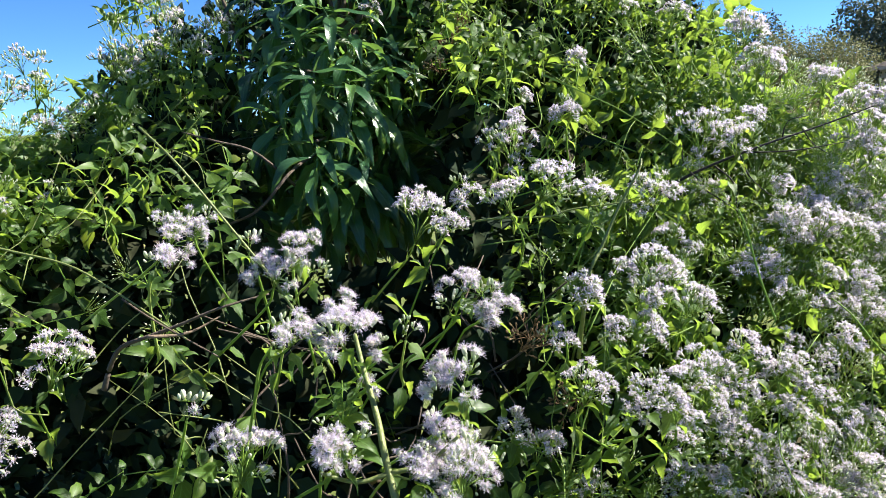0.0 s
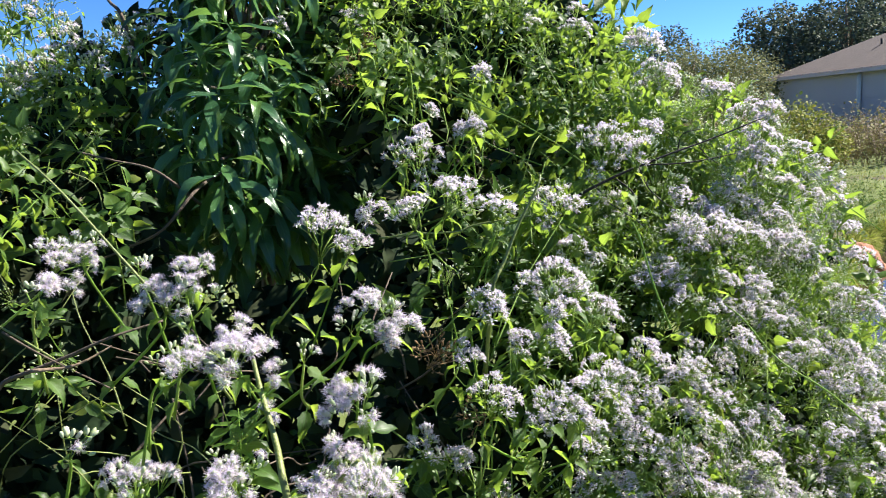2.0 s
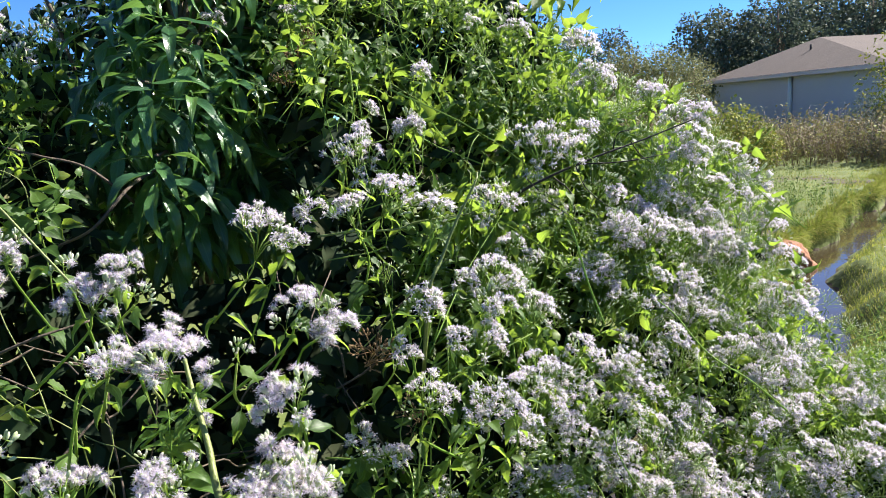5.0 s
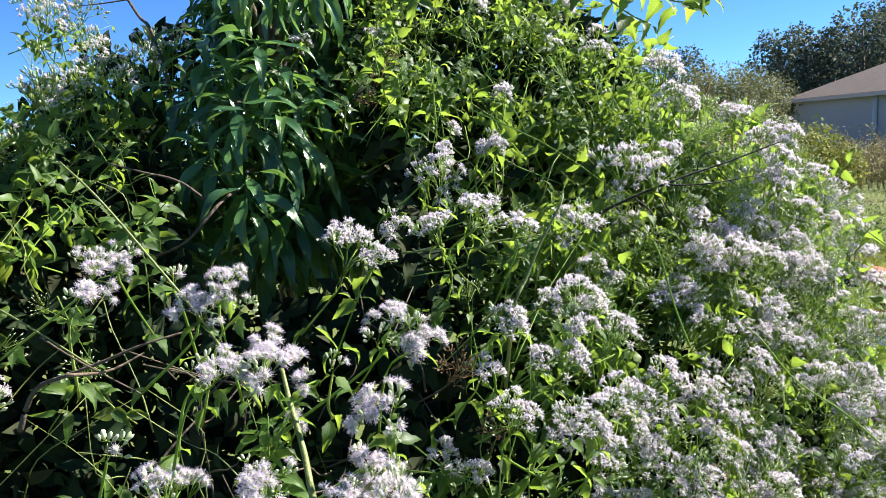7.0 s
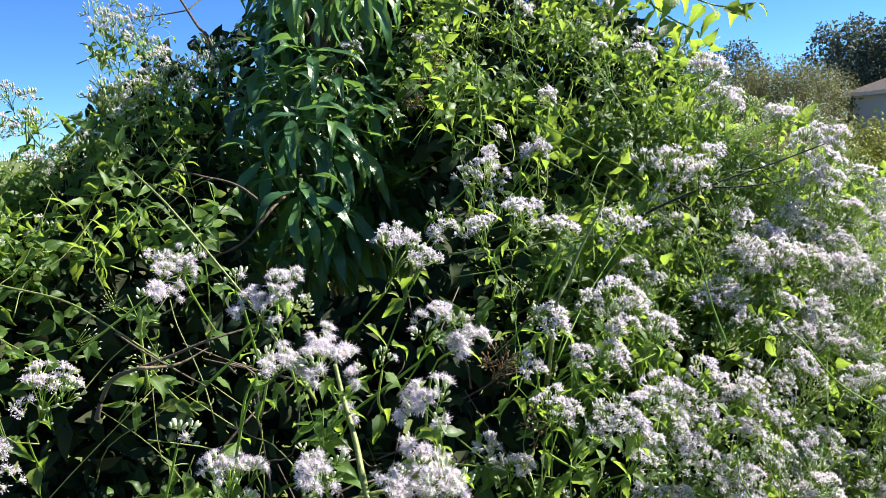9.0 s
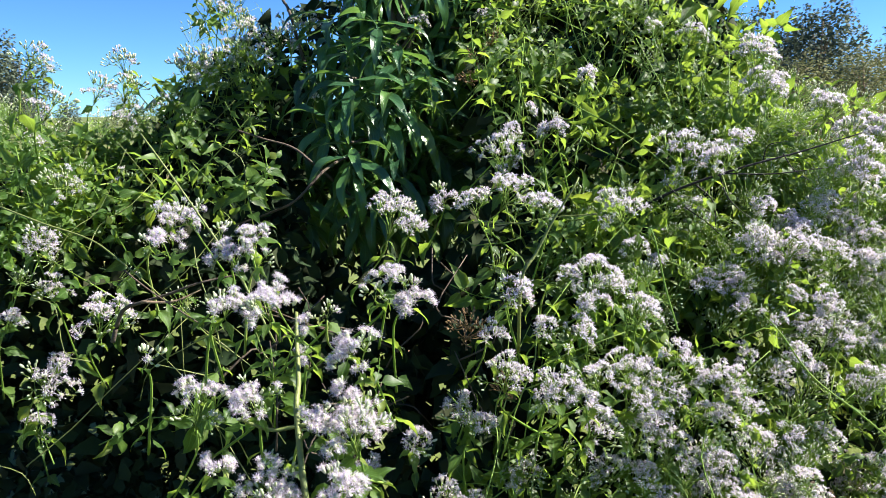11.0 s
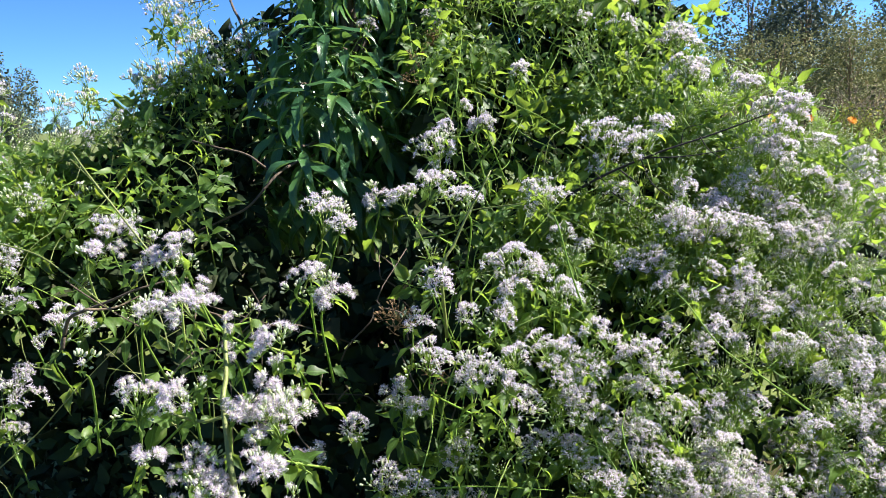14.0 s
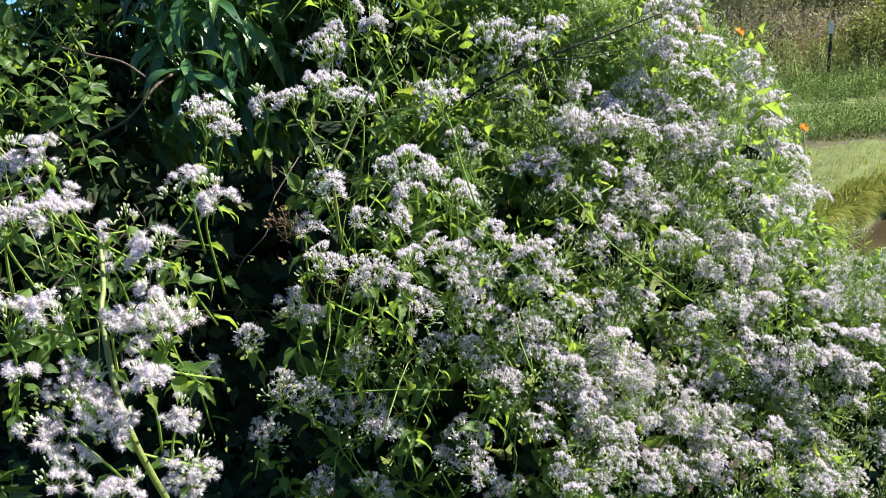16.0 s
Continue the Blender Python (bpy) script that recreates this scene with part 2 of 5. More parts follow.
SMALL_LEAVES = [Shape([(0, 0, 0), (-w, 0.45, 0.12), (w, 0.45, 0.12), (0, 0.45, 0), (0, 1, -d)], [(0, 3, 1), (0, 2, 3), (1, 3, 4), (3, 2, 4)], [(0, 0), (-1, 0.5), (1, 0.5), (0, 0.5), (0, 1)]) for w, d in ((0.28, 0.15), (0.22, 0.3), (0.34, 0.05))]


def head_shape(seed, threads, cup_sides, wide, fine, long):
    """A blown flower head: a narrow cup with a tuft of fine threads, petals in slot 0, cup in slot 1."""
    r = np.random.default_rng(seed)
    cup = tube([(0, 0, -0.003), (0, 0, 0.004), (0, 0, 0.0105)], 0.0014, 0.0040, cup_sides, 1)
    if fine:
        cup = tube([(0, 0, -0.004), (0, 0, -0.001), (0, 0, 0.003), (0, 0, 0.007), (0, 0, 0.0112)], 0.001, 0.001, 7, 1)
        for i, w in enumerate((0.9, 2.6, 3.7, 3.9, 3.2)):
            cup.v[i * 7:i * 7 + 7, :2] *= w * r.uniform(0.93, 1.07, (7, 1))
    v, f = [], []
    for k in range(threads):
        a, out_ = r.uniform(0, 6.283), math.sqrt(r.uniform(0.0, 1.0))
        d = np.array([math.cos(a) * out_, math.sin(a) * out_, 1.1 - 0.6 * out_ * out_]) + r.normal(size=3) * 0.42
        d /= np.linalg.norm(d)
        side = unit(np.cross(d, r.normal(size=3)))
        base = np.array([d[0] * 0.0042, d[1] * 0.0042, 0.0095 - 0.002 * out_])
        tip = base + d * r.uniform(0.003, long) + np.array([d[0], d[1], -0.3]) * 0.0014 + r.normal(size=3) * 0.0018
        i = len(v)
        if fine or k % 3 == 0:
            v += [base - side * wide, base + side * wide, tip + side * wide * 0.7]
        else:
            v += [base + (tip - base) * 0.3, tip - side * wide * 1.5, tip + side * wide * 1.5 + r.normal(size=3) * wide]
        f.append((i, i + 1, i + 2))
        if fine:
            v.append(tip - side * wide * 0.7)
            f.append((i, i + 2, i + 3))
    for k in range(6):
        a = k * 1.05 + r.uniform(0, 0.3)
        o = np.array([math.cos(a) * 0.0024, math.sin(a) * 0.0024, 0.0108 + r.uniform(0, 0.002)])
        i = len(v)
        for q in range(3):
            v.append(o + r.normal(size=3) * 0.0019)
        f.append((i, i + 1, i + 2))
    return join([Shape(v, f, None, 0), cup])


def bud_shape(seed):
    r = np.random.default_rng(seed)
    s = tube([(0, 0, 0), (0, 0, 0.003), (0, 0, 0.0075), (0, 0, 0.0105), (0, 0, 0.0125)], 0.001, 0.001, 6, 0)
    for i, w in enumerate((0.8, 2.3, 2.6, 2.0, 0.5)):
        s.v[i * 6:i * 6 + 6, :2] *= w * r.uniform(0.9, 1.1)
    return s


HEADS = [head_shape(60 + i, 130, 4, 0.00021, True, 0.0082) for i in range(4)]
PLAIN_HEADS = [head_shape(60 + i, 38, 3, 0.00064, False, 0.0064) for i in range(4)]
BUDS = [bud_shape(70 + i) for i in range(2)]


def umbel(seed, width, heads, buds):
    """A flat-topped spray: the places of its heads and buds, and its stalks. It stands on the origin and is about as high as wide."""
    r = np.random.default_rng(seed)
    hub_z = -width * 0.75
    stalks, spots = [], []
    arms = max(3, (heads + buds) // 5)
    tips = []
    for a in range(arms):
        ang, rad = a * 2.4 + r.uniform(-0.3, 0.3), width * 0.36 * math.sqrt((a + 0.4) / arms) * r.uniform(0.85, 1.2)
        tips.append(np.array([math.cos(ang) * rad, math.sin(ang) * rad, -width * 0.22 - rad * 0.25]))
        mid = np.array([tips[-1][0] * 0.35, tips[-1][1] * 0.35, hub_z * 0.62])
        stalks.append(tube([(0, 0, hub_z), mid, tips[-1]], width * 0.011, width * 0.009, 3))
    n = heads + buds
    lift = r.normal(size=arms) * width * 0.11
    for k in range(n):
        i = k % arms
        ang, rad = (k // arms) * 2.4 + r.uniform(-0.5, 0.5), width * 0.145 * math.sqrt((k // arms + 0.3) / (n / arms)) * r.uniform(0.8, 1.2)
        q = tips[i] * (1.28, 1.28, 0)
        p = np.array([q[0] + math.cos(ang) * rad, q[1] + math.sin(ang) * rad, 0])
        p[2] = width * 0.10 + lift[i] - 1.1 * (p[0] ** 2 + p[1] ** 2) / width - 1.2 * rad * rad / width + r.uniform(-0.004, 0.004) - 0.012
        stalks.append(tube([tips[i], p], 0.0008, 0.0007, 3))
        lean = unit(np.array([p[0] * 0.75, p[1] * 0.75, width * 0.5]) + np.array([math.cos(ang), math.sin(ang), 0]) * width * 0.14 + r.normal(size=3) * width * 0.07)
        ref = unit(np.cross(lean, r.normal(size=3)))
        rot = np.stack([ref, np.cross(lean, ref), lean], -1)
        spots.append((p, rot, r.uniform(0.64, 0.95)))
    is_bud = np.zeros(n, bool)
    if buds:
        side = np.array([math.cos(seed), math.sin(seed)])
        is_bud[np.argsort([-(s[0][:2] @ side) + r.normal() * width * 0.12 for s in spots])[:buds]] = True
    return spots, is_bud, join(stalks), hub_z


def lace_shape(seed):
    """A light spray of thread-thin stalks with tiny pale buds, stalks in slot 0 and buds in slot 1."""
    r = np.random.default_rng(seed)
    v, f, m = [], [], []
    for k in range(20):
        a, rad = k * 2.4, 0.045 * math.sqrt((k + 0.5) / 20)
        p = np.array([math.cos(a) * rad, math.sin(a) * rad, 0.0 - rad * 0.6 + r.normal() * 0.006])
        s = np.array([p[0] * 0.25, p[1] * 0.25, -0.045 - r.uniform(0, 0.02)])
        w = unit(r.normal(size=3)) * 0.0007
        i = len(v)
        v += [s - w, s + w, p + w, p - w]
        f += [(i, i + 1, i + 2), (i, i + 2, i + 3)]
        m += [0, 0]
        i = len(v)
        u = unit(p - s)
        q = unit(np.cross(u, r.normal(size=3)))
        x = np.cross(u, q)
        c = p + u * 0.004
        v += [p, c + q * 0.0022, c + x * 0.0022, c - q * 0.0022, c - x * 0.0022, p + u * 0.011]
        f += [(i, i + 1, i + 2), (i, i + 2, i + 3), (i, i + 3, i + 4), (i, i + 4, i + 1), (i + 5, i + 2, i + 1), (i + 5, i + 3, i + 2), (i + 5, i + 4, i + 3), (i + 5, i + 1, i + 4)]
        m += [1] * 8
    i = len(v)
    v += [(-0.001, 0, -0.055), (0.001, 0, -0.055), (0.008, 0.004, -0.11), (0.006, 0.004, -0.11)]
    f += [(i, i + 1, i + 2), (i, i + 2, i + 3)]
    m += [0, 0]
    return Shape(v, f, None, np.array(m))


LACE = [lace_shape(130 + i) for i in range(3)]


def sprig_shape(seed, leaves, long, pairs, leaf, crown):
    """A leafy shoot whose tip is at the origin and whose stem comes up from below: leaves in slot 0, stem in 1, buds in 2."""
    r = np.random.default_rng(seed)
    bend = r.uniform(-0.35, 0.35, 2)
    line = spline([(bend[0] * long * 1.3, bend[1] * long * 1.3, -long), (bend[0] * long * 0.5, bend[1] * long * 0.5, -long * 0.55), (0, 0, 0)], 5)
    bits = [tube(line[::2], 0.0014 + 0.003 * long, 0.0009, 4, 1)]
    for k in range(pairs):
        at = line[int(round((len(line) - 1) * (1 - 0.85 * (k + 0.25) / pairs)))]
        ang = k * 1.57 + r.uniform(-0.4, 0.4)
        size = leaf * (0.38 + 0.62 * min(1.0, (k + 0.4) / (pairs * 0.55))) * r.uniform(0.8, 1.2)
        for sgn in (1, -1):
            if r.uniform() < 0.1:
                continue
            d = unit(np.array([math.cos(ang) * sgn, math.sin(ang) * sgn, r.uniform(-0.35, 0.35)]))
            up = unit(np.array([0, 0, 1.0]) + r.normal(size=3) * 0.25)
            bits.append(moved(leaves[int(r.integers(len(leaves)))], basis(d, up), at + d * size * 0.16, size))
    if crown:
        top = moved(LACE[seed % 3], np.eye(3), (0, 0, 0.05), crown)
        top.m = top.m + 1
        bits.append(top)
    return join(bits)


SPRIGS = [sprig_shape(200 + i, SHRUB_LEAVES, 0.20 + 0.02 * (i % 4), 4 + i % 3, 0.074, 0) for i in range(8)]
BUD_SPRIGS = [sprig_shape(220 + i, SHRUB_LEAVES, 0.20, 4, 0.056, 0.7) for i in range(5)]
FINE_SPRIGS = [sprig_shape(240 + i, LANCE, 0.17, 6, 0.036, 0.6 if i % 2 else 0) for i in range(6)]
CANES = [sprig_shape(280 + i, SHRUB_LEAVES, 0.5, 9, 0.066, 0) for i in range(5)]
LANCE_SPRIGS = [sprig_shape(260 + i, LANCE, 0.26, 5, 0.095, 0) for i in range(4)]
UMBELS = {"small": [umbel(80 + i, 0.042, 12, 4) for i in range(4)], "medium": [umbel(90 + i, 0.066, 23, 10) for i in range(5)],
          "large": [umbel(100 + i, 0.095, 38, 17) for i in range(6)], "bud": [umbel(110 + i, 0.05, 1, 13) for i in range(3)],
          "opening": [umbel(120 + i, 0.09, 10, 26) for i in range(3)]}
WIDTHS = {"small": 0.042, "medium": 0.066, "large": 0.095, "bud": 0.05, "opening": 0.09}
HEAD_MESHES = [mesh_of("flower_head", s, [PETAL, BUD]) for s in HEADS]
BUD_MESHES = [mesh_of("bud", s, [BUD]) for s in BUDS]
STALK_MESHES, FLORET_MESHES = {}, {}
for size, group in UMBELS.items():
    for i, (spots, is_bud, stalks, hub_z) in enumerate(group):
        STALK_MESHES[size, i] = mesh_of("bloom", stalks, [STALK])
        bits = []
        for k, (p, rot, sc) in enumerate(spots):
            s = BUDS[k % 2] if is_bud[k] else PLAIN_HEADS[k % 4]
            b = moved(s, rot, p, sc)
            if is_bud[k]:
                b.m = b.m + 1
            bits.append(b)
        FLORET_MESHES[size, i] = mesh_of("blossom", join(bits), [PETAL, BUD])


def turned(rot, place, scale=1.0):
    m = Matrix.Identity(4)
    for i in range(3):
        for k in range(3):
            m[i][k] = float(rot[i][k]) * scale
        m[i][3] = float(place[i])
    return m


def upright(axis, spin):
    axis = unit(axis)
    x = unit(np.cross(axis, [math.cos(spin), math.sin(spin), 0.13]))
    return np.stack([x, np.cross(axis, x), axis], -1)


# ---- the thicket's face ----
HUB = np.array([0.2, 0.0, 1.6])
FACE = (1.945, 0.075, 0.323, -0.038, 0.835, 0.273, -0.425, -0.105, -0.229)
CREST = [(-60, 4), (-45, 3), (-34, 0.5), (-30.5, 1.6), (-27.6, 5.6), (-24.5, 8.5), (-22, 10.5), (-18.5, 9.5), (-15, 11), (-12, 14), (-2, 15), (8, 12), (13, 9), (17, 5), (20, 2.5), (25, 0.5), (28, -5), (31, -11.5), (37, -16.5), (45, -18.5), (60, -22)]


def face(az, el):
    """How far the leafy face stands from the hub, by bearing and height in degrees."""
    a, e = az / 30.0, el / 15.0
    return sum(c * v for c, v in zip(FACE, (1.0, a, a * a, a ** 3, e, e * e, a * e, a * a * e, a * e * e)))


def crest(az):
    return np.interp(az, [c[0] for c in CREST], [c[1] for c in CREST])


def spot(az, el, far):
    a, e = np.radians(az), np.radians(el)
    return HUB + np.stack([np.sin(a) * np.cos(e), np.cos(a) * np.cos(e), np.sin(e)], -1) * np.asarray(far)[..., None]


# ---- ground ----
DITCH, DITCH_WAY = np.array([4.85, 6.42]), np.array([0.712, 0.702])


def wander(s):
    """How the ditch's bank bends to and fro."""
    return 0.07 * np.sin(s * 1.7) + 0.045 * np.sin(s * 4.1 + 1) + 0.02 * np.sin(s * 9.0)


def ground_height(x, y):
    d = np.stack([x - DITCH[0], y - DITCH[1]], -1)
    s = d @ DITCH_WAY
    w = d @ np.array([DITCH_WAY[1], -DITCH_WAY[0]]) + wander(s)
    left = -0.42 + 0.2 * np.clip((s - 3.5) / 2, 0, 1)
    right = 0.38 + 0.4 * np.clip(-s / 2.0, 0, 1)
    cut = np.minimum(np.clip((w - left) / 0.09, 0, 1), np.clip((right - w) / 0.42, 0, 1))
    cut = cut * np.clip((17 - s) / 2, 0, 1) * np.clip((s + 7) / 2, 0, 1)
    roll = 0.05 * np.sin(x * 0.8 + 1) * np.sin(y * 0.7) + 0.025 * np.sin(x * 2.3) * np.sin(y * 2.9 + 2) + 0.018 * np.sin(x * 7.1 + y) * np.sin(y * 6.3 - x * 2)
    far = np.hypot(x, y)
    return roll * np.clip(far / 4, 0, 1) - 0.34 * cut - 0.15 * np.clip((far - 60) / 200, 0, 1)


def axis_of(lo, a, b, hi, fine):
    left = a - np.geomspace(0.3, a - lo, 26)[::-1]
    right = b + np.geomspace(0.3, hi - b, 26)
    return np.concatenate([left, np.arange(a, b + 1e-6, fine), right])


gx, gy = axis_of(-700, 1, 14, 700, 0.085), axis_of(-700, 2, 16, 700, 0.085)
X, Y = np.meshgrid(gx, gy)
Z = ground_height(X, Y)
k = np.arange(len(gy) - 1)[:, None] * len(gx) + np.arange(len(gx) - 1)[None]
k = k.ravel()
quads = np.concatenate([np.stack([k, k + 1, k + len(gx) + 1], 1), np.stack([k, k + len(gx) + 1, k + len(gx)], 1)])


def earth_paint():
    m, t, out = shader("meadow_earth")
    big, fine = noise_of(t, 0.35, 6), noise_of(t, 9.0, 6)
    grass = mixed(t, fine, (0.045, 0.07, 0.010), (0.12, 0.145, 0.022))
    soil = mixed(t, fine, (0.026, 0.017, 0.010), (0.065, 0.042, 0.026))
    tc = t.nodes.new("ShaderNodeTexCoord")
    sep = t.nodes.new("ShaderNodeSeparateXYZ")
    t.links.new(tc.outputs["Object"], sep.inputs[0])
    bare = maths(t, "GREATER_THAN", maths(t, "ADD", maths(t, "MULTIPLY", fine, 0.3), big), 0.78)
    low = maths(t, "LESS_THAN", maths(t, "ADD", sep.outputs[2], maths(t, "MULTIPLY", fine, 0.1)), -0.17)
    inside = maths(t, "MULTIPLY", maths(t, "LESS_THAN", maths(t, "ABSOLUTE", maths(t, "SUBTRACT", sep.outputs[0], 4.1)), 1.3), maths(t, "LESS_THAN", maths(t, "ABSOLUTE", maths(t, "SUBTRACT", sep.outputs[1], 8.2)), maths(t, "ADD", 0.0, fine)))
    c = mixed(t, maths(t, "MAXIMUM", maths(t, "MAXIMUM", bare, low), maths(t, "MULTIPLY", inside, 0.8)), grass, soil)
    p = node(t, "ShaderNodeBsdfPrincipled", Roughness=0.95)
    t.links.new(c, p.inputs["Base Color"])
    b = node(t, "ShaderNodeBump", Strength=0.7, Distance=0.04)
    t.links.new(fine, b.inputs["Height"])
    t.links.new(b.outputs[0], p.inputs["Normal"])
    t.links.new(p.outputs[0], out.inputs[0])
    return m


ground = new("ground", mesh_of("ground", Shape(np.stack([X, Y, Z], -1).reshape(-1, 3), quads), [earth_paint()]))
tagged(ground, "grassy meadow ground cut by a narrow earth ditch", "ground", kind="structure")

m, t, out = shader("ditch_water")
p = node(t, "ShaderNodeBsdfPrincipled", Roughness=0.04, Base_Color=(0.045, 0.034, 0.02, 1))
b = node(t, "ShaderNodeBump", Strength=0.12, Distance=0.02)
t.links.new(noise_of(t, 3.0), b.inputs["Height"])
t.links.new(b.outputs[0], p.inputs["Normal"])
t.links.new(p.outputs[0], out.inputs[0])
WATER = m
side = np.array([DITCH_WAY[1], -DITCH_WAY[0]])
v, f = [], []
for i, s in enumerate(np.linspace(-7, 17, 80)):
    for w in (-0.5, 0.5):
        v.append((*(DITCH + DITCH_WAY * s + side * w), -0.23))
    if i:
        f += [(2 * i - 2, 2 * i - 1, 2 * i + 1), (2 * i - 2, 2 * i + 1, 2 * i)]
water = new("water", mesh_of("water", Shape(v, f), [WATER]))
tagged(water, "shallow muddy water lying in the narrow ditch", "water", kind="structure")

# ---- where the sprays of flowers stand: x, y, z and width ----
NEAR_BLOOMS = [
    (-0.404, 1.152, 1.454, 0.087), (-0.413, 1.068, 1.425, 0.046), (-0.198, 1.007, 1.448, 0.054), (-0.228, 1.002, 1.410, 0.066),
    (-0.144, 0.885, 1.356, 0.074), (-0.187, 0.886, 1.359, 0.060), (-0.139, 0.941, 1.375, 0.035), (-0.106, 0.975, 1.298, 0.033),
    (0.000, 0.891, 1.288, 0.075), (0.024, 1.055, 1.370, 0.056), (0.061, 1.051, 1.338, 0.069), (-0.002, 0.923, 1.176, 0.089),
    (-0.027, 0.914, 1.213, 0.040), (-0.145, 0.834, 1.219, 0.067), (-0.290, 0.960, 1.170, 0.100), (-0.119, 0.987, 1.241, 0.024),
    (-0.006, 0.880, 1.182, 0.104), (-0.045, 0.856, 1.185, 0.057), (-0.107, 0.830, 1.105, 0.087), (0.012, 0.796, 1.121, 0.068),
    (-0.083, 0.811, 1.071, 0.096), (-0.047, 0.788, 1.043, 0.066), (-0.153, 0.769, 1.050, 0.068), (-0.179, 0.788, 1.130, 0.044),
]
NEAR_BLOOMS += [
    (0.046, 0.805, 1.038, 0.056), (0.055, 0.773, 0.970, 0.084), (-0.027, 0.749, 0.966, 0.066), (-0.115, 0.749, 0.999, 0.087),
]
NEAR_BUDS = [
    (-0.373, 1.157, 1.465, 0.043), (-0.289, 1.068, 1.443, 0.049), (-0.170, 0.986, 1.406, 0.041), (-0.003, 1.029, 1.348, 0.050),
    (-0.158, 0.861, 1.230, 0.034), (-0.320, 0.870, 1.276, 0.055), (-0.222, 0.906, 1.340, 0.039), (-0.056, 0.966, 1.326, 0.036),
]
FACE_BLOOMS = [
    (-0.040, 1.393, 1.439, 0.114), (0.011, 1.332, 1.414, 0.061), (0.034, 1.508, 1.452, 0.067), (0.110, 1.460, 1.452, 0.077),
    (0.209, 1.407, 1.475, 0.098), (0.272, 1.371, 1.456, 0.072), (0.147, 1.718, 1.548, 0.117), (0.277, 1.731, 1.599, 0.066),
    (0.174, 1.794, 1.585, 0.061), (0.420, 1.553, 1.436, 0.106), (0.593, 1.732, 1.545, 0.131), (0.660, 1.703, 1.527, 0.100),
    (0.726, 1.807, 1.562, 0.076), (0.368, 1.348, 1.319, 0.106), (0.423, 1.376, 1.281, 0.072), (0.366, 1.321, 1.272, 0.070),
    (0.329, 1.367, 1.300, 0.060), (0.228, 1.226, 1.306, 0.078), (0.479, 1.405, 1.228, 0.074), (0.516, 1.599, 1.292, 0.055),
    (0.464, 1.594, 1.323, 0.068), (0.343, 1.267, 1.215, 0.069), (0.274, 1.231, 1.228, 0.056), (0.179, 1.204, 1.230, 0.056),
]
FACE_BLOOMS += [
    (0.212, 1.140, 1.173, 0.086), (0.369, 1.168, 1.161, 0.065), (0.310, 1.120, 1.163, 0.084), (0.350, 1.154, 1.121, 0.065),
    (0.283, 1.129, 1.123, 0.054), (0.418, 1.251, 1.150, 0.080), (0.474, 1.305, 1.130, 0.071), (0.535, 1.340, 1.159, 0.072),
    (0.519, 1.317, 1.080, 0.084), (0.460, 1.277, 1.084, 0.082), (0.632, 1.369, 1.108, 0.086), (0.658, 1.340, 1.070, 0.086),
    (0.594, 1.354, 1.101, 0.061), (0.711, 1.525, 1.098, 0.054), (0.697, 1.610, 1.245, 0.097), (0.712, 1.571, 1.190, 0.062),
    (0.627, 1.571, 1.249, 0.068), (0.634, 1.805, 1.384, 0.091), (0.733, 1.606, 1.345, 0.083), (0.826, 1.646, 1.334, 0.099),
    (0.821, 1.704, 1.205, 0.088), (0.558, 1.821, 1.328, 0.061), (0.388, 1.231, 1.031, 0.092), (0.514, 1.312, 0.979, 0.086),
]
FACE_BLOOMS += [
    (0.480, 1.292, 1.027, 0.072), (0.600, 1.357, 0.929, 0.102), (0.646, 1.381, 0.909, 0.065), (0.413, 1.287, 0.922, 0.086),
    (0.479, 1.295, 0.909, 0.074), (0.101, 1.268, 1.045, 0.073), (0.153, 1.239, 1.034, 0.071), (0.240, 1.281, 0.901, 0.087),
    (0.032, 1.193, 1.004, 0.071), (0.080, 1.206, 0.868, 0.098), (0.027, 1.255, 0.747, 0.092), (0.156, 1.182, 0.863, 0.084),
    (0.237, 1.218, 0.786, 0.124), (0.297, 1.212, 0.773, 0.074), (-0.085, 1.216, 0.910, 0.076), (0.530, 1.283, 0.831, 0.112),
    (0.635, 1.356, 0.859, 0.103), (0.701, 1.381, 0.815, 0.080), (0.681, 1.331, 0.757, 0.105), (0.612, 1.278, 0.733, 0.103),
    (0.775, 1.367, 0.703, 0.109), (0.755, 1.324, 0.670, 0.121), (0.843, 1.451, 0.714, 0.100), (0.451, 1.223, 0.732, 0.112),
]
FACE_BLOOMS += [
    (0.412, 1.213, 0.698, 0.063), (0.470, 1.216, 0.652, 0.089), (0.253, 1.241, 0.602, 0.093), (0.103, 1.289, 0.591, 0.083),
    (0.542, 1.232, 0.595, 0.078), (0.669, 1.254, 0.617, 0.092), (0.757, 1.263, 0.578, 0.081), (0.784, 1.492, 0.862, 0.098),
    (0.832, 1.533, 0.887, 0.085), (0.708, 1.418, 0.953, 0.092), (0.627, 1.343, 1.026, 0.074), (0.780, 1.542, 1.046, 0.083),
    (0.945, 1.684, 1.121, 0.119), (0.926, 1.809, 1.401, 0.093), (0.993, 1.846, 1.364, 0.079), (1.032, 1.837, 1.534, 0.095),
    (1.002, 1.827, 1.480, 0.078), (1.070, 1.876, 1.559, 0.064), (1.215, 2.087, 1.327, 0.126), (1.035, 1.823, 1.200, 0.096),
    (1.175, 1.889, 1.195, 0.150), (1.262, 1.956, 1.129, 0.087), (1.008, 1.711, 1.118, 0.076), (1.140, 1.753, 1.008, 0.128),
]
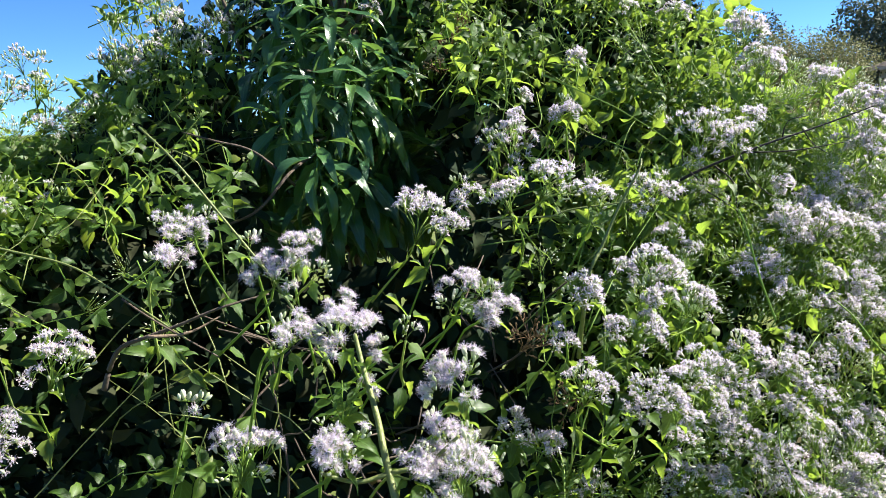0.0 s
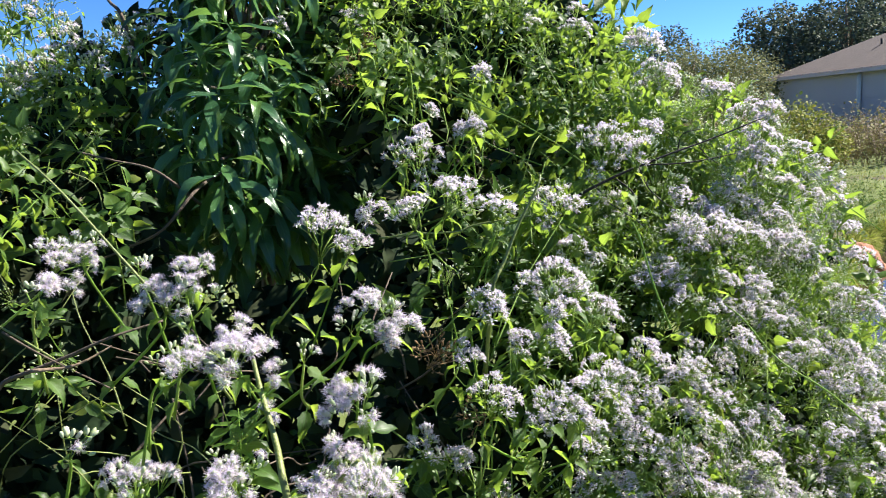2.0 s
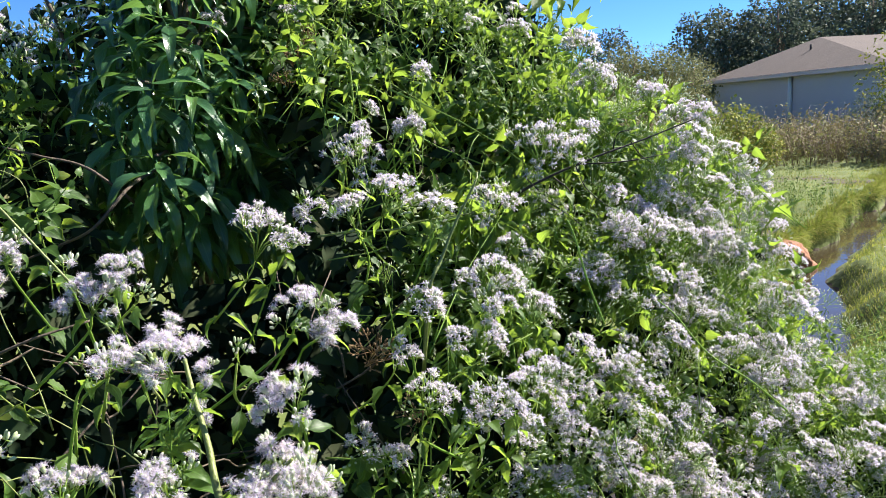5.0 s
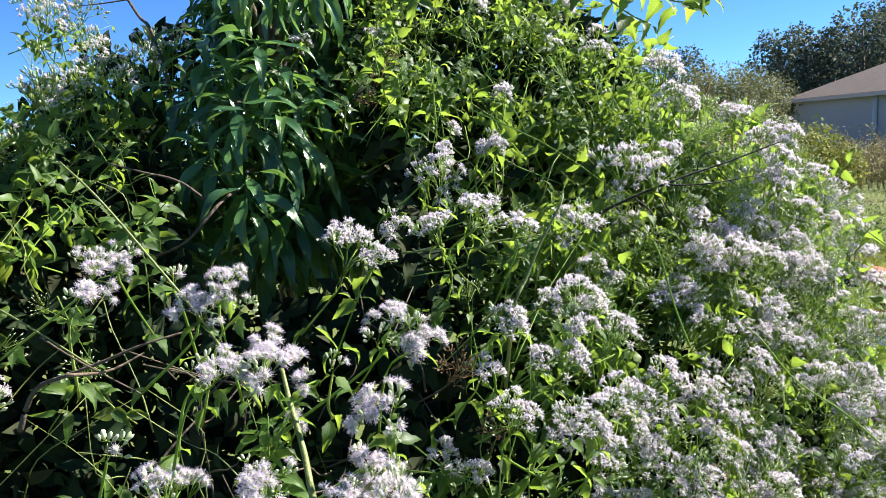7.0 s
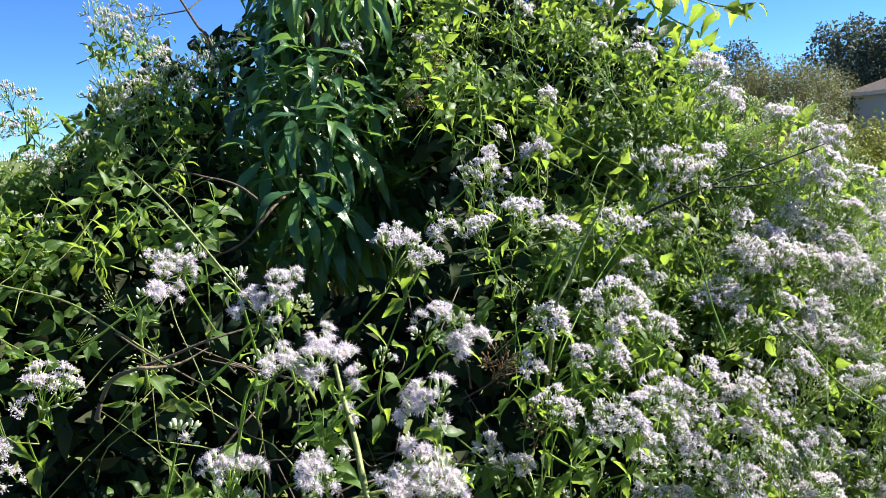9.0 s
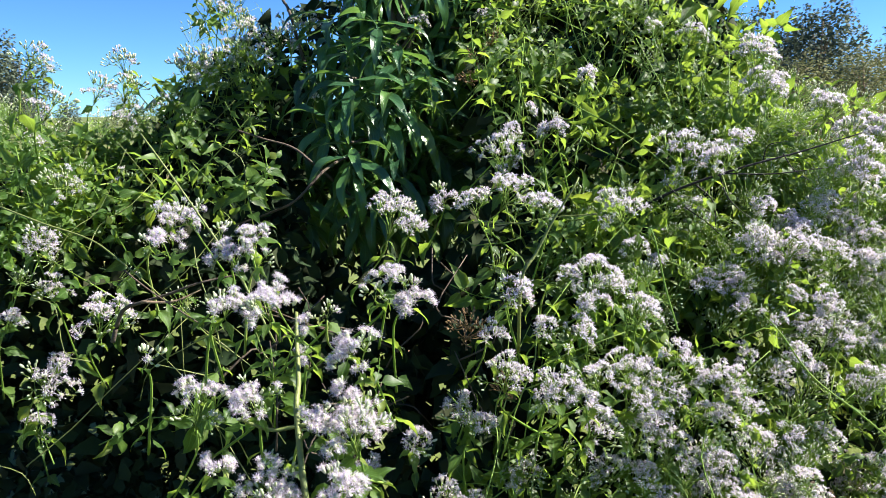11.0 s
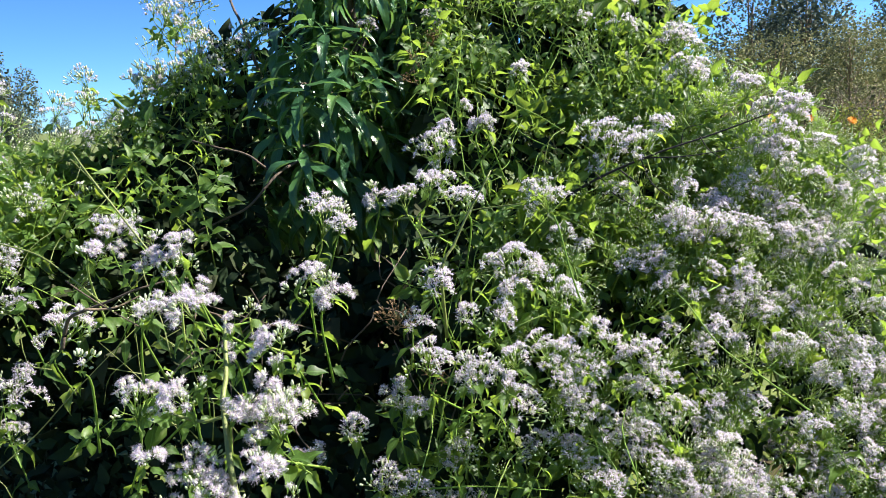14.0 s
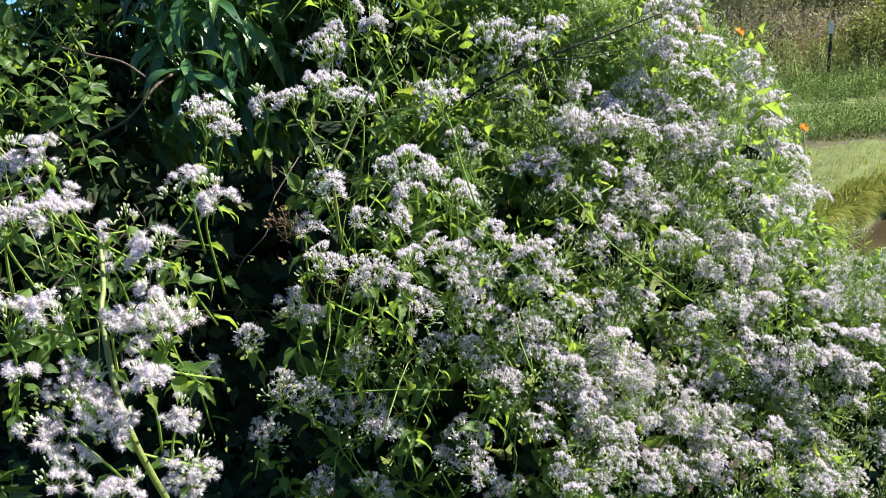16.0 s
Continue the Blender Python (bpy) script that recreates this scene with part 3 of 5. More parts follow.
FACE_BLOOMS += [
    (1.174, 1.709, 0.926, 0.112), (1.089, 1.734, 1.047, 0.094), (1.013, 1.660, 0.982, 0.091), (1.361, 1.987, 0.982, 0.109),
    (1.170, 1.751, 0.976, 0.081), (1.300, 2.014, 1.407, 0.159), (1.346, 1.998, 1.311, 0.106), (1.287, 2.064, 1.372, 0.108),
    (1.046, 1.883, 1.416, 0.097), (1.159, 1.947, 1.266, 0.102), (1.395, 2.000, 1.165, 0.110), (1.435, 1.985, 1.105, 0.092),
    (1.380, 1.985, 1.244, 0.072), (1.319, 1.785, 0.925, 0.101), (1.260, 1.697, 0.862, 0.097), (0.896, 1.578, 0.896, 0.117),
    (1.004, 1.720, 0.720, 0.130), (1.051, 1.618, 0.747, 0.109), (1.024, 1.631, 0.806, 0.077), (0.910, 1.507, 0.697, 0.103),
    (1.039, 1.521, 0.683, 0.136), (1.110, 1.576, 0.731, 0.093), (1.177, 1.559, 0.688, 0.109), (0.959, 1.422, 0.633, 0.102),
]
FACE_BLOOMS += [
    (1.042, 1.427, 0.595, 0.134), (0.862, 1.410, 0.675, 0.085), (0.807, 1.329, 0.635, 0.082), (0.941, 1.351, 0.571, 0.100),
    (1.111, 1.477, 0.609, 0.091), (1.301, 1.526, 0.523, 0.147), (1.334, 1.463, 0.464, 0.130), (1.279, 1.551, 0.575, 0.097),
    (1.382, 1.444, 0.442, 0.098), (1.323, 1.607, 0.689, 0.082), (1.447, 1.714, 0.813, 0.085), (1.021, 1.351, 0.521, 0.088),
    (0.864, 1.293, 0.553, 0.069), (1.213, 1.636, 0.794, 0.095), (1.143, 1.439, 0.536, 0.077), (1.203, 1.411, 0.472, 0.078),
    (1.381, 1.703, 0.822, 0.085), (1.472, 1.752, 0.859, 0.088), (1.636, 1.789, 0.842, 0.111), (1.760, 1.793, 0.806, 0.135),
    (1.666, 1.728, 0.754, 0.074), (1.792, 1.737, 0.749, 0.096), (1.547, 1.726, 0.789, 0.090), (1.492, 2.112, 0.996, 0.117),
]
FACE_BLOOMS += [
    (1.344, 1.978, 0.988, 0.109), (1.207, 1.761, 0.958, 0.114), (1.274, 1.728, 0.894, 0.116), (1.278, 1.606, 0.713, 0.114),
    (1.250, 1.565, 0.641, 0.146), (1.425, 1.935, 1.043, 0.100), (1.311, 1.988, 1.266, 0.088), (1.340, 2.004, 1.159, 0.090),
    (1.215, 2.084, 1.316, 0.107), (1.020, 1.811, 1.488, 0.092), (1.084, 1.916, 1.588, 0.113), (1.007, 1.913, 1.585, 0.079),
    (0.976, 1.969, 1.648, 0.081), (0.839, 1.972, 1.692, 0.095), (0.800, 2.057, 1.790, 0.065), (0.368, 2.070, 1.740, 0.047),
    (0.032, 2.601, 1.972, 0.080), (0.362, 2.058, 1.732, 0.064), (0.212, 1.942, 1.638, 0.045), (0.289, 1.726, 1.598, 0.054),
    (0.819, 2.046, 1.792, 0.119), (0.814, 1.976, 1.696, 0.098), (0.971, 1.963, 1.643, 0.084), (0.676, 2.202, 1.848, 0.089),
]
FACE_BLOOMS += [
    (0.615, 2.420, 2.017, 0.116), (0.376, 2.530, 2.047, 0.079), (-0.219, 2.596, 1.956, 0.080),
]
TOP_BLOOMS = [
    (-0.922, 2.256, 1.827, 0.150), (-1.262, 2.423, 1.776, 0.084), (-0.995, 2.846, 2.146, 0.163), (-0.890, 2.672, 1.988, 0.130),
    (-0.529, 2.335, 1.691, 0.064), (-0.732, 2.663, 1.989, 0.128), (-1.120, 2.859, 2.174, 0.143), (-0.980, 2.183, 1.689, 0.055),
    (-1.063, 2.078, 1.631, 0.090), (-1.029, 2.755, 2.074, 0.136), (-0.768, 2.563, 1.905, 0.103),
]
SIDE_BLOOMS = [
    (-1.020, 1.614, 1.800, 0.103), (-0.964, 1.598, 1.685, 0.117), (-1.225, 2.190, 1.751, 0.129), (-1.427, 2.614, 1.876, 0.125),
    (-0.927, 2.269, 1.837, 0.125), (-1.050, 1.707, 1.778, 0.071), (-1.116, 1.716, 1.562, 0.090), (-1.105, 1.741, 1.489, 0.109),
    (-1.014, 1.931, 1.468, 0.095), (-0.808, 1.488, 1.162, 0.141), (-0.969, 1.491, 1.222, 0.082), (-1.037, 1.456, 1.149, 0.066),
    (-0.906, 1.374, 1.030, 0.126), (-1.124, 1.585, 0.803, 0.092), (-1.075, 1.752, 1.455, 0.109), (-1.024, 1.565, 1.326, 0.101),
]


# ---- flowering shrubs ----
LEAF_MESHES = [mesh_of("leaf", s, [SHRUB_LEAF]) for s in FINE_BROAD]
LONG_MESHES = [mesh_of("leaf", s, [TREE_LEAF]) for s in FINE_LONG]


def thing(name, place, label, category, group="", kind=""):
    ob = new(name)
    ob.location = place
    return tagged(ob, label, category, group, kind)


def child(name, mesh, parent, m, label="", kind=""):
    """A part whose pose is given in the world's metres."""
    ob = new(name, mesh)
    ob.parent = parent
    ob.matrix_basis = Matrix.Translation(-parent.matrix_basis.translation) @ m if parent.parent is None else m
    return tagged(ob, label, kind=kind)


def settled(s, parent):
    return Shape(s.v - np.array(parent.location), s.f, s.uv, s.m)


def spray(parent, x, y, z, w, r, size="", single_heads=False):
    """One cluster of flowers with the leafy sprig that carries it. Returns the sprig's line."""
    if not size:
        size = "small" if w < 0.05 else "medium" if w < 0.08 else "large"
    i = int(r.integers(len(UMBELS[size])))
    sc = float(np.clip(w / WIDTHS[size], 0.75, 1.6))
    p = np.array([x, y, z])
    out_way = unit((HUB - p) * (1, 1, 0))
    axis = unit(np.array([0.18, 0, 0.85]) + out_way * 0.42 + r.normal(size=3) * 0.2)
    rot = upright(axis, r.uniform(0, 6.28))
    spots, is_bud, _, hub_z = UMBELS[size][i]
    base = child("bloom", STALK_MESHES[size, i], parent, turned(rot, p, sc))
    if single_heads:
        for k, (q, hr, hs) in enumerate(spots):
            kind = "bud" if is_bud[k] else "flower_head"
            h = new(kind, BUD_MESHES[k % 2] if is_bud[k] else HEAD_MESHES[k % 4])
            h.parent = base
            h.matrix_basis = turned(hr, q, hs)
    else:
        h = new("blossom", FLORET_MESHES[size, i])
        h.parent = base
    foot = p + axis * hub_z * sc
    bend = foot - axis * 0.05 - out_way * 0.03 + r.normal(size=3) * 0.01
    end = bend - out_way * r.uniform(0.08, 0.2) + np.array([r.normal() * 0.06, 0, -r.uniform(0.08, 0.2)])
    return spline([foot, bend, end], 4)


def sprig_leaves(line, r, size=0.065, pairs=3):
    """Turns, places and sizes of opposite leaves along a sprig."""
    rots, places, sizes = [], [], []
    for k in range(pairs):
        i = min(len(line) - 1, int(0.5 + k * (len(line) - 2) / max(1, pairs - 1)))
        ang = r.uniform(0, 3.14)
        for sgn in (1, -1):
            d = unit(np.array([math.cos(ang) * sgn, math.sin(ang) * sgn, -0.6 + r.normal() * 0.3]))
            up = unit(np.array([0, 0, 1.0]) + r.normal(size=3) * 0.35)
            s = size * r.uniform(0.6, 1.25) * (0.6 + 0.25 * k)
            rots.append(basis(d, up)), sizes.append(s), places.append(line[i] + d * s * 0.15)
    return rots, places, sizes


def shrub(base, label, blooms, single_heads, single_leaves, r, sizes=None, leaf=0.065, pairs=3):
    ob = thing("flowering_shrub", base, label, "shrub", "flowering shrubs")
    stems, rots, places, scales = [], [], [], []
    for n, (x, y, z, w) in enumerate(blooms):
        line = spray(ob, x, y, z, w, r, sizes[n] if sizes else "", single_heads)
        stems.append(tube(line, 0.0016, 0.0026, 4))
        a, b, c = sprig_leaves(line, r, leaf, pairs)
        rots += a
        places += b
        scales += c
    part("sprig", settled(join(stems), ob), STALK, ob, "thin green flowering sprigs", kind="stuff")
    pick = r.integers(len(SHRUB_LEAVES), size=len(rots))
    n = min(single_leaves, len(rots))
    for k in range(n):
        child("leaf", LEAF_MESHES[pick[k]], ob, turned(rots[k], places[k], scales[k]))
    if n < len(rots):
        s = strewn(SHRUB_LEAVES, pick[n:], np.array(rots[n:]), np.array(places[n:]), np.array(scales[n:]))
        part("foliage", settled(s, ob), SHRUB_LEAF, ob, kind="stuff")
    return ob


def fill(ob, count, az, el_low, deep, r, size=1.0, keep=None, el_top=None, shapes=None, near=0.02, lumpy=-0.55):
    """Leafy shoots through the depth of the thicket."""
    a = r.uniform(*az, size=count)
    top = crest(a) if el_top is None else np.minimum(crest(a), el_top)
    e = el_low + (top - el_low) * r.uniform(size=count) - 0.5
    far = face(a, e) + near + deep * r.uniform(size=count) ** 1.5
    ok = np.ones(count, bool) if keep is None else keep(a, e, far, r)
    ok &= ~((a > -6) & (a < 4) & (e > -7) & (e < 3.5)) | (r.uniform(size=count) < 0.22)
    p = spot(a[ok], e[ok], far[ok])
    x, y, z = p.T
    lumps = np.sin(13 * x + 6 * z + 1) + np.sin(11 * y - 14 * z) + np.sin(17 * z + 8 * x + 3 * y)
    p = p[(z > 0.1) & (lumps > lumpy + 0.5 * r.normal(size=len(p)))]
    n = len(p)
    out_way = unit((HUB - p) * (1, 1, 0))
    way = unit(np.array([0.25, 0, 0.55]) + out_way * 0.55 + r.normal(size=(n, 3)) * 0.42)
    ref = unit(np.cross(way, r.normal(size=(n, 3))))
    shapes = shapes or SPRIGS
    s = strewn(shapes, r.integers(len(shapes), size=n), np.stack([ref, np.cross(way, ref), way], -1), p, size * r.uniform(0.65, 1.12, n))
    part("foliage", settled(s, ob), [SHRUB_LEAF, STALK, BUD], ob, kind="stuff")


def twigs(ob, count, az, el, r, paint, r0, lift=0.3, deep=0.25):
    """Long thin stems that run through the thicket."""
    out = []
    for k in range(count):
        a, e = r.uniform(*az), r.uniform(*el)
        e = min(e, float(crest(a)) - 7)
        p = spot(np.array(a), np.array(e), np.array(face(a, e) + r.uniform(0.0, deep)))
        d = np.array([r.normal() * 0.10, r.normal() * 0.08, r.uniform(0.08, lift)])
        out.append(tube(spline([p - d, p - d * 0.4 + r.normal(size=3) * 0.02, p + r.normal(size=3) * 0.025, p + d * 0.8 + r.normal(size=3) * 0.03], 3), r0, r0 * 0.6, 4))
    part("stem", settled(join(out), ob), paint, ob, kind="stuff")


r = np.random.default_rng(11)
near_sizes = [""] * len(NEAR_BLOOMS) + ["bud"] * len(NEAR_BUDS)
near_shrub = shrub((-0.1, 1.0, 0.0), "flowering shrub branch with fluffy pale lilac flower heads beside the thicket", NEAR_BLOOMS + NEAR_BUDS, True, 300, r, near_sizes, 0.060, 2)
main_shrub = shrub((0.9, 2.3, 0.0), "large sprawling shrub covered in pale lilac flower clusters", FACE_BLOOMS, False, 300, r, None, 0.062, 3)
side_shrub = shrub((-1.0, 2.0, 0.0), "shadowed flowering shrub with toothed leaves and few blooms", SIDE_BLOOMS, False, 96, r, ["opening" if q[2] > 1.4 else "" for q in SIDE_BLOOMS], 0.07, 3)
TOP_BLOOMS += [(-1.142, 2.762, 2.148, 0.12), (-1.034, 2.697, 2.094, 0.13), (-0.99, 2.747, 2.129, 0.12), (-0.876, 2.58, 2.005, 0.12), (-0.886, 2.516, 1.961, 0.1), (-0.789, 2.496, 1.945, 0.12),
               (-0.699, 2.459, 1.918, 0.12), (-0.639, 2.519, 1.958, 0.13), (-0.68, 2.586, 2.005, 0.1), (-0.827, 2.403, 1.884, 0.13), (-0.735, 2.352, 1.849, 0.12), (-0.877, 2.284, 1.81, 0.14),
               (-0.934, 2.257, 1.794, 0.12), (-0.84, 2.327, 1.836, 0.12), (-0.872, 2.168, 1.739, 0.12), (-0.934, 2.077, 1.685, 0.1), (-1.13, 2.178, 1.753, 0.13), (-1.192, 2.304, 1.835, 0.12), (-1.001, 2.018, 1.651, 0.12)]
top_shrub = shrub((-0.8, 2.9, 0.0), "flowering climber leaning over the glossy tree", TOP_BLOOMS, False, 66, r, ["bud" if k % 3 == 1 else "opening" for k in range(len(TOP_BLOOMS))], 0.07, 3)

in_tree = lambda a, e: (a > -19.5) & (a < -5) & (e > -11) & (e < 9)
def some(share):
    """Keeps part of the leaves: few before the tree and in the dark hollows at its foot."""
    def keep(a, e, d, r):
        hollow = (e < -11) & (a < -2)
        foot = (e < -15) & (a >= -2) & (a < 14)
        k = np.where(in_tree(a, e), 0.03, np.where(a > 16, np.where(e < -14, 0.4, 0.8), np.where((a < -20) & (e > -11), 0.42, 1.0))) * np.where(in_tree(a, e), 1.0, np.where(hollow, np.where(a < -24, 0.14, 0.08), np.where(foot, 0.3, 1.0)))
        return r.uniform(size=len(a)) < share * k
    return keep


fill(main_shrub, 900, (-4, 24), -42, 0.4, r, 1.0, some(0.75))
fill(main_shrub, 380, (-4, 30), -42, 0.2, r, 1.0, some(0.8), -4, BUD_SPRIGS)
fill(main_shrub, 520, (22, 52), -42, 0.3, r, 0.85, some(0.8))
fill(main_shrub, 560, (24, 52), -42, 0.16, r, 1.0, some(0.9), -5, FINE_SPRIGS)
fill(main_shrub, 80, (19, 35), -22, 0.12, r, 1.0, None, -1, near=-0.01, lumpy=-0.3)
fill(main_shrub, 420, (36, 56), -42, 0.3, r, 1.0, None, None, FINE_SPRIGS)
fill(main_shrub, 360, (-5, 20), -3, 0.4, r, 1.05, some(0.9), lumpy=0.15)
fill(main_shrub, 70, (12, 29), -14, 0.15, r, 0.95, None, 3, BUD_SPRIGS)
fill(main_shrub, 140, (7, 21), -16, 0.12, r, 1.0, None, 2.5, near=-0.05, lumpy=-0.2)
fill(side_shrub, 30, (-60, -28), -8, 0.25, r, 1.15, None, 2, near=-0.04, lumpy=0)
fill(side_shrub, 9, (-60, -22), -32, 0.25, r, 1.2, None, -15, lumpy=-1)
fill(side_shrub, 190, (-46, -18), -6, 0.35, r, 1.1, lambda a, e, d, r: ~in_tree(a, e) & ((a < -31) | (e > 3) | (r.uniform(size=len(a)) < 0.5)), lumpy=-1)
fill(side_shrub, 26, (-40, -20), -5, 0.25, r, 0.9, lambda a, e, d, r: ~in_tree(a, e), None, LANCE_SPRIGS)
fill(side_shrub, 40, (-60, -27), -14, 0.25, r, 1.0, None, 2, BUD_SPRIGS, near=-0.04)
fill(main_shrub, 56, (4, 18), -10, 0.15, r, 1.0, None, None, CANES, near=0.02, lumpy=-2)
fill(main_shrub, 30, (-9, 2), 2, 0.35, r, 1.1, None, 13, near=-0.3)
fill(main_shrub, 80, (3, 17), -8, 0.2, r, 0.95, None, 9.5, near=-0.1, lumpy=0.1)
fill(side_shrub, 440, (-60, -4), -42, 0.7, r, 1.05, some(0.55))
fill(side_shrub, 110, (-44, -15), -1, 0.5, r, 0.8, some(1.0), None, BUD_SPRIGS)
fill(side_shrub, 200, (-60, -22), -42, 0.4, r, 1.0, some(0.6), None, LANCE_SPRIGS)


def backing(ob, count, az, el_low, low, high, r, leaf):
    """Leaves behind the face that shut the thicket, deep shade put into their colour."""
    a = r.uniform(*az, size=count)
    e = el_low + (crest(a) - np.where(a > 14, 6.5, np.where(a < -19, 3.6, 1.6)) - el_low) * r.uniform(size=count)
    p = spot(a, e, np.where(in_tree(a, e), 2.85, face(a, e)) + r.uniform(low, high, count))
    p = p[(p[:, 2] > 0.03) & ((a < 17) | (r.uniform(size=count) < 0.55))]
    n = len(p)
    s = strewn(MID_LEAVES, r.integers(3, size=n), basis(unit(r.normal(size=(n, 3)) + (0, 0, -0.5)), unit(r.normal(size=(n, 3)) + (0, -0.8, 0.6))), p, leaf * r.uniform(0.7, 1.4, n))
    part("inner_growth", settled(s, ob), INNER_SHADE, ob, "backing leaves with the thicket's deep shade put into their colour", kind="stuff")


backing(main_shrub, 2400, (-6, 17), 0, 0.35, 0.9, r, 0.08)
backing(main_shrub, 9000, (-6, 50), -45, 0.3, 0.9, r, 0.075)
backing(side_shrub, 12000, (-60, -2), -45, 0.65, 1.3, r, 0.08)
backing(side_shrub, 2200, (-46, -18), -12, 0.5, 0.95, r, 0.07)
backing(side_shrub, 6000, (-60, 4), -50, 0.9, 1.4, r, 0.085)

def lace(ob, count, az, el_low, deep, r, size=1.0):
    """Fine budding sprays that veil the sunny flank."""
    a = r.uniform(*az, size=count)
    e = el_low + (crest(a) + 0.5 - el_low) * r.uniform(size=count)
    p = spot(a, e, face(a, e) + r.uniform(-0.04, deep, count))
    p = p[(p[:, 2] > 0.2) & ~((a > -23) & (a < -5) & (e > -30))]
    n = len(p)
    up = unit(np.array([0.25, -0.25, 1.0]) + r.normal(size=(n, 3)) * 0.35)
    x = unit(np.cross(up, r.normal(size=(n, 3))))
    s = strewn(LACE, r.integers(3, size=n), np.stack([x, np.cross(up, x), up], -1), p, size * r.uniform(0.6, 1.3, n))
    part("budding_spray", settled(s, ob), [STALK, BUD], ob, kind="stuff")


lace(main_shrub, 460, (20, 50), -40, 0.14, r, 0.8)
lace(main_shrub, 110, (16, 30), -15, 0.08, r, 0.8)
lace(main_shrub, 50, (6, 24), -30, 0.1, r, 0.8)
lace(side_shrub, 40, (-52, -22), 0, 0.25, r)

# the flank that falls away behind, towards the ditch
FLANK = spline([(1.07, 1.98, 1.51), (1.37, 2.43, 1.39), (1.72, 2.95, 1.16), (1.75, 2.75, 0.94), (1.84, 2.56, 0.70), (1.92, 2.05, 0.68), (1.95, 1.75, 0.68)], 8)


def flank(n, spread, start=0.0):
    u, v = r.uniform(start * len(FLANK), len(FLANK) - 1.001, n), r.uniform(size=n) ** 1.3
    i = u.astype(int)
    top = FLANK[i] + (u - i)[:, None] * (FLANK[i + 1] - FLANK[i])
    p = top + v[:, None] * (np.array([1.15, 1.95, 0]) - top) * (0.6, 0.6, 0) + r.normal(size=(n, 3)) * spread
    p[:, 2] = np.minimum(p[:, 2], top[:, 2] + 0.12 * v) - np.maximum(0, r.uniform(-0.6, 1, n)) * (top[:, 2] - 0.3) * (1 - v)
    return p


for shapes, n, size in ((FINE_SPRIGS, 380, 1.1), (BUD_SPRIGS, 170, 1.0), (SPRIGS, 120, 0.8)):
    p = flank(n, 0.05, 0.1)
    way = unit(np.array([0.35, -0.15, 0.7]) + r.normal(size=(n, 3)) * 0.35)
    ref = unit(np.cross(way, r.normal(size=(n, 3))))
    part("foliage", settled(strewn(shapes, r.integers(len(shapes), size=n), np.stack([ref, np.cross(way, ref), way], -1), p, size * r.uniform(0.7, 1.2, n)), main_shrub), [SHRUB_LEAF, STALK, BUD], main_shrub, kind="stuff")
for q in flank(52, 0.03, 0.18):
    fall = unit(np.array([r.uniform(0.0, 0.4), r.uniform(-0.5, 0.1), -r.uniform(0.5, 1.0)]))
    for k in range(int(r.integers(2, 5))):
        spray(main_shrub, *(q + fall * 0.055 * k + r.normal(size=3) * 0.015), r.uniform(0.04, 0.075), r)

for q in ((2.17, 2.44, 1.045), (2.21, 2.42, 1.03)):
    spray(main_shrub, *q, 0.045, r, "opening")
    part("stem", settled(tube(spline([(q[0], q[1], q[2] - 0.05), (q[0] - 0.1, q[1] - 0.05, q[2] - 0.25), (1.6, 2.3, 0.5)], 4), 0.0014, 0.002, 4), main_shrub), STALK, main_shrub)

# upright shoots with long sunlit leaves at the thicket's shadowed end
for k, q in enumerate(((-1.05, 2.20, 1.50), (-1.16, 2.16, 1.45), (-0.97, 2.21, 1.43), (-1.10, 2.0, 1.36))):
    part("shoot", settled(moved(LANCE_SPRIGS[k], upright((0.15, -0.25, 1.0), k), q, 1.25), side_shrub), [SHRUB_LEAF, STALK, BUD], side_shrub)

# small late sprays all over the sunny flank
extra = []
for k in range(60):
    a0, e0 = (48 - 34 * r.uniform() ** 1.5, r.uniform(-38, 4)) if k % 9 else (r.uniform(17, 27), r.uniform(-14, -2))
    fall = r.uniform(-2.2, -0.4)
    for q in range(int(r.integers(2, 7))):
        a, e = a0 + q * r.uniform(0.8, 1.7) + r.normal() * 0.5, e0 + q * fall + r.normal() * 0.5
        if e < crest(a) - 0.5:
            p = spot(np.array(a), np.array(e), np.array(face(a, e) + r.uniform(-0.11, 0.03)))
            if p[2] > 0.15:
                extra.append((*p, r.uniform(0.04, 0.085)))
for k in range(5):
    a = r.uniform(6, 27)
    e = float(crest(a)) - 0.6 - 6 * r.uniform() ** 1.3
    extra.append((*spot(np.array(a), np.array(e), np.array(face(a, e) + r.uniform(-0.1, 0.03))), r.uniform(0.04, 0.07)))
for k, row in enumerate(extra):
    line = spray(main_shrub, *row, r, "opening" if k % 6 < 1 else "")
twigs(main_shrub, 60, (-4, 18), (-2, 14), r, STALK, 0.0018, 0.25)
twigs(main_shrub, 120, (0, 46), (-36, 0), r, STALK, 0.0016, 0.2)
twigs(side_shrub, 40, (-50, -22), (-36, 2), r, GREEN_STEM, 0.0016, 0.2)
twigs(side_shrub, 20, (-24, -2), (-26, -12), r, DARK_BARK, 0.0026, 0.12, 0.6)


def branch(ob, name, points, r0, r1, paint, label="", sides=7):
    return part(name, settled(tube(spline(points, 6), r0, r1, sides), ob), paint, ob, label)


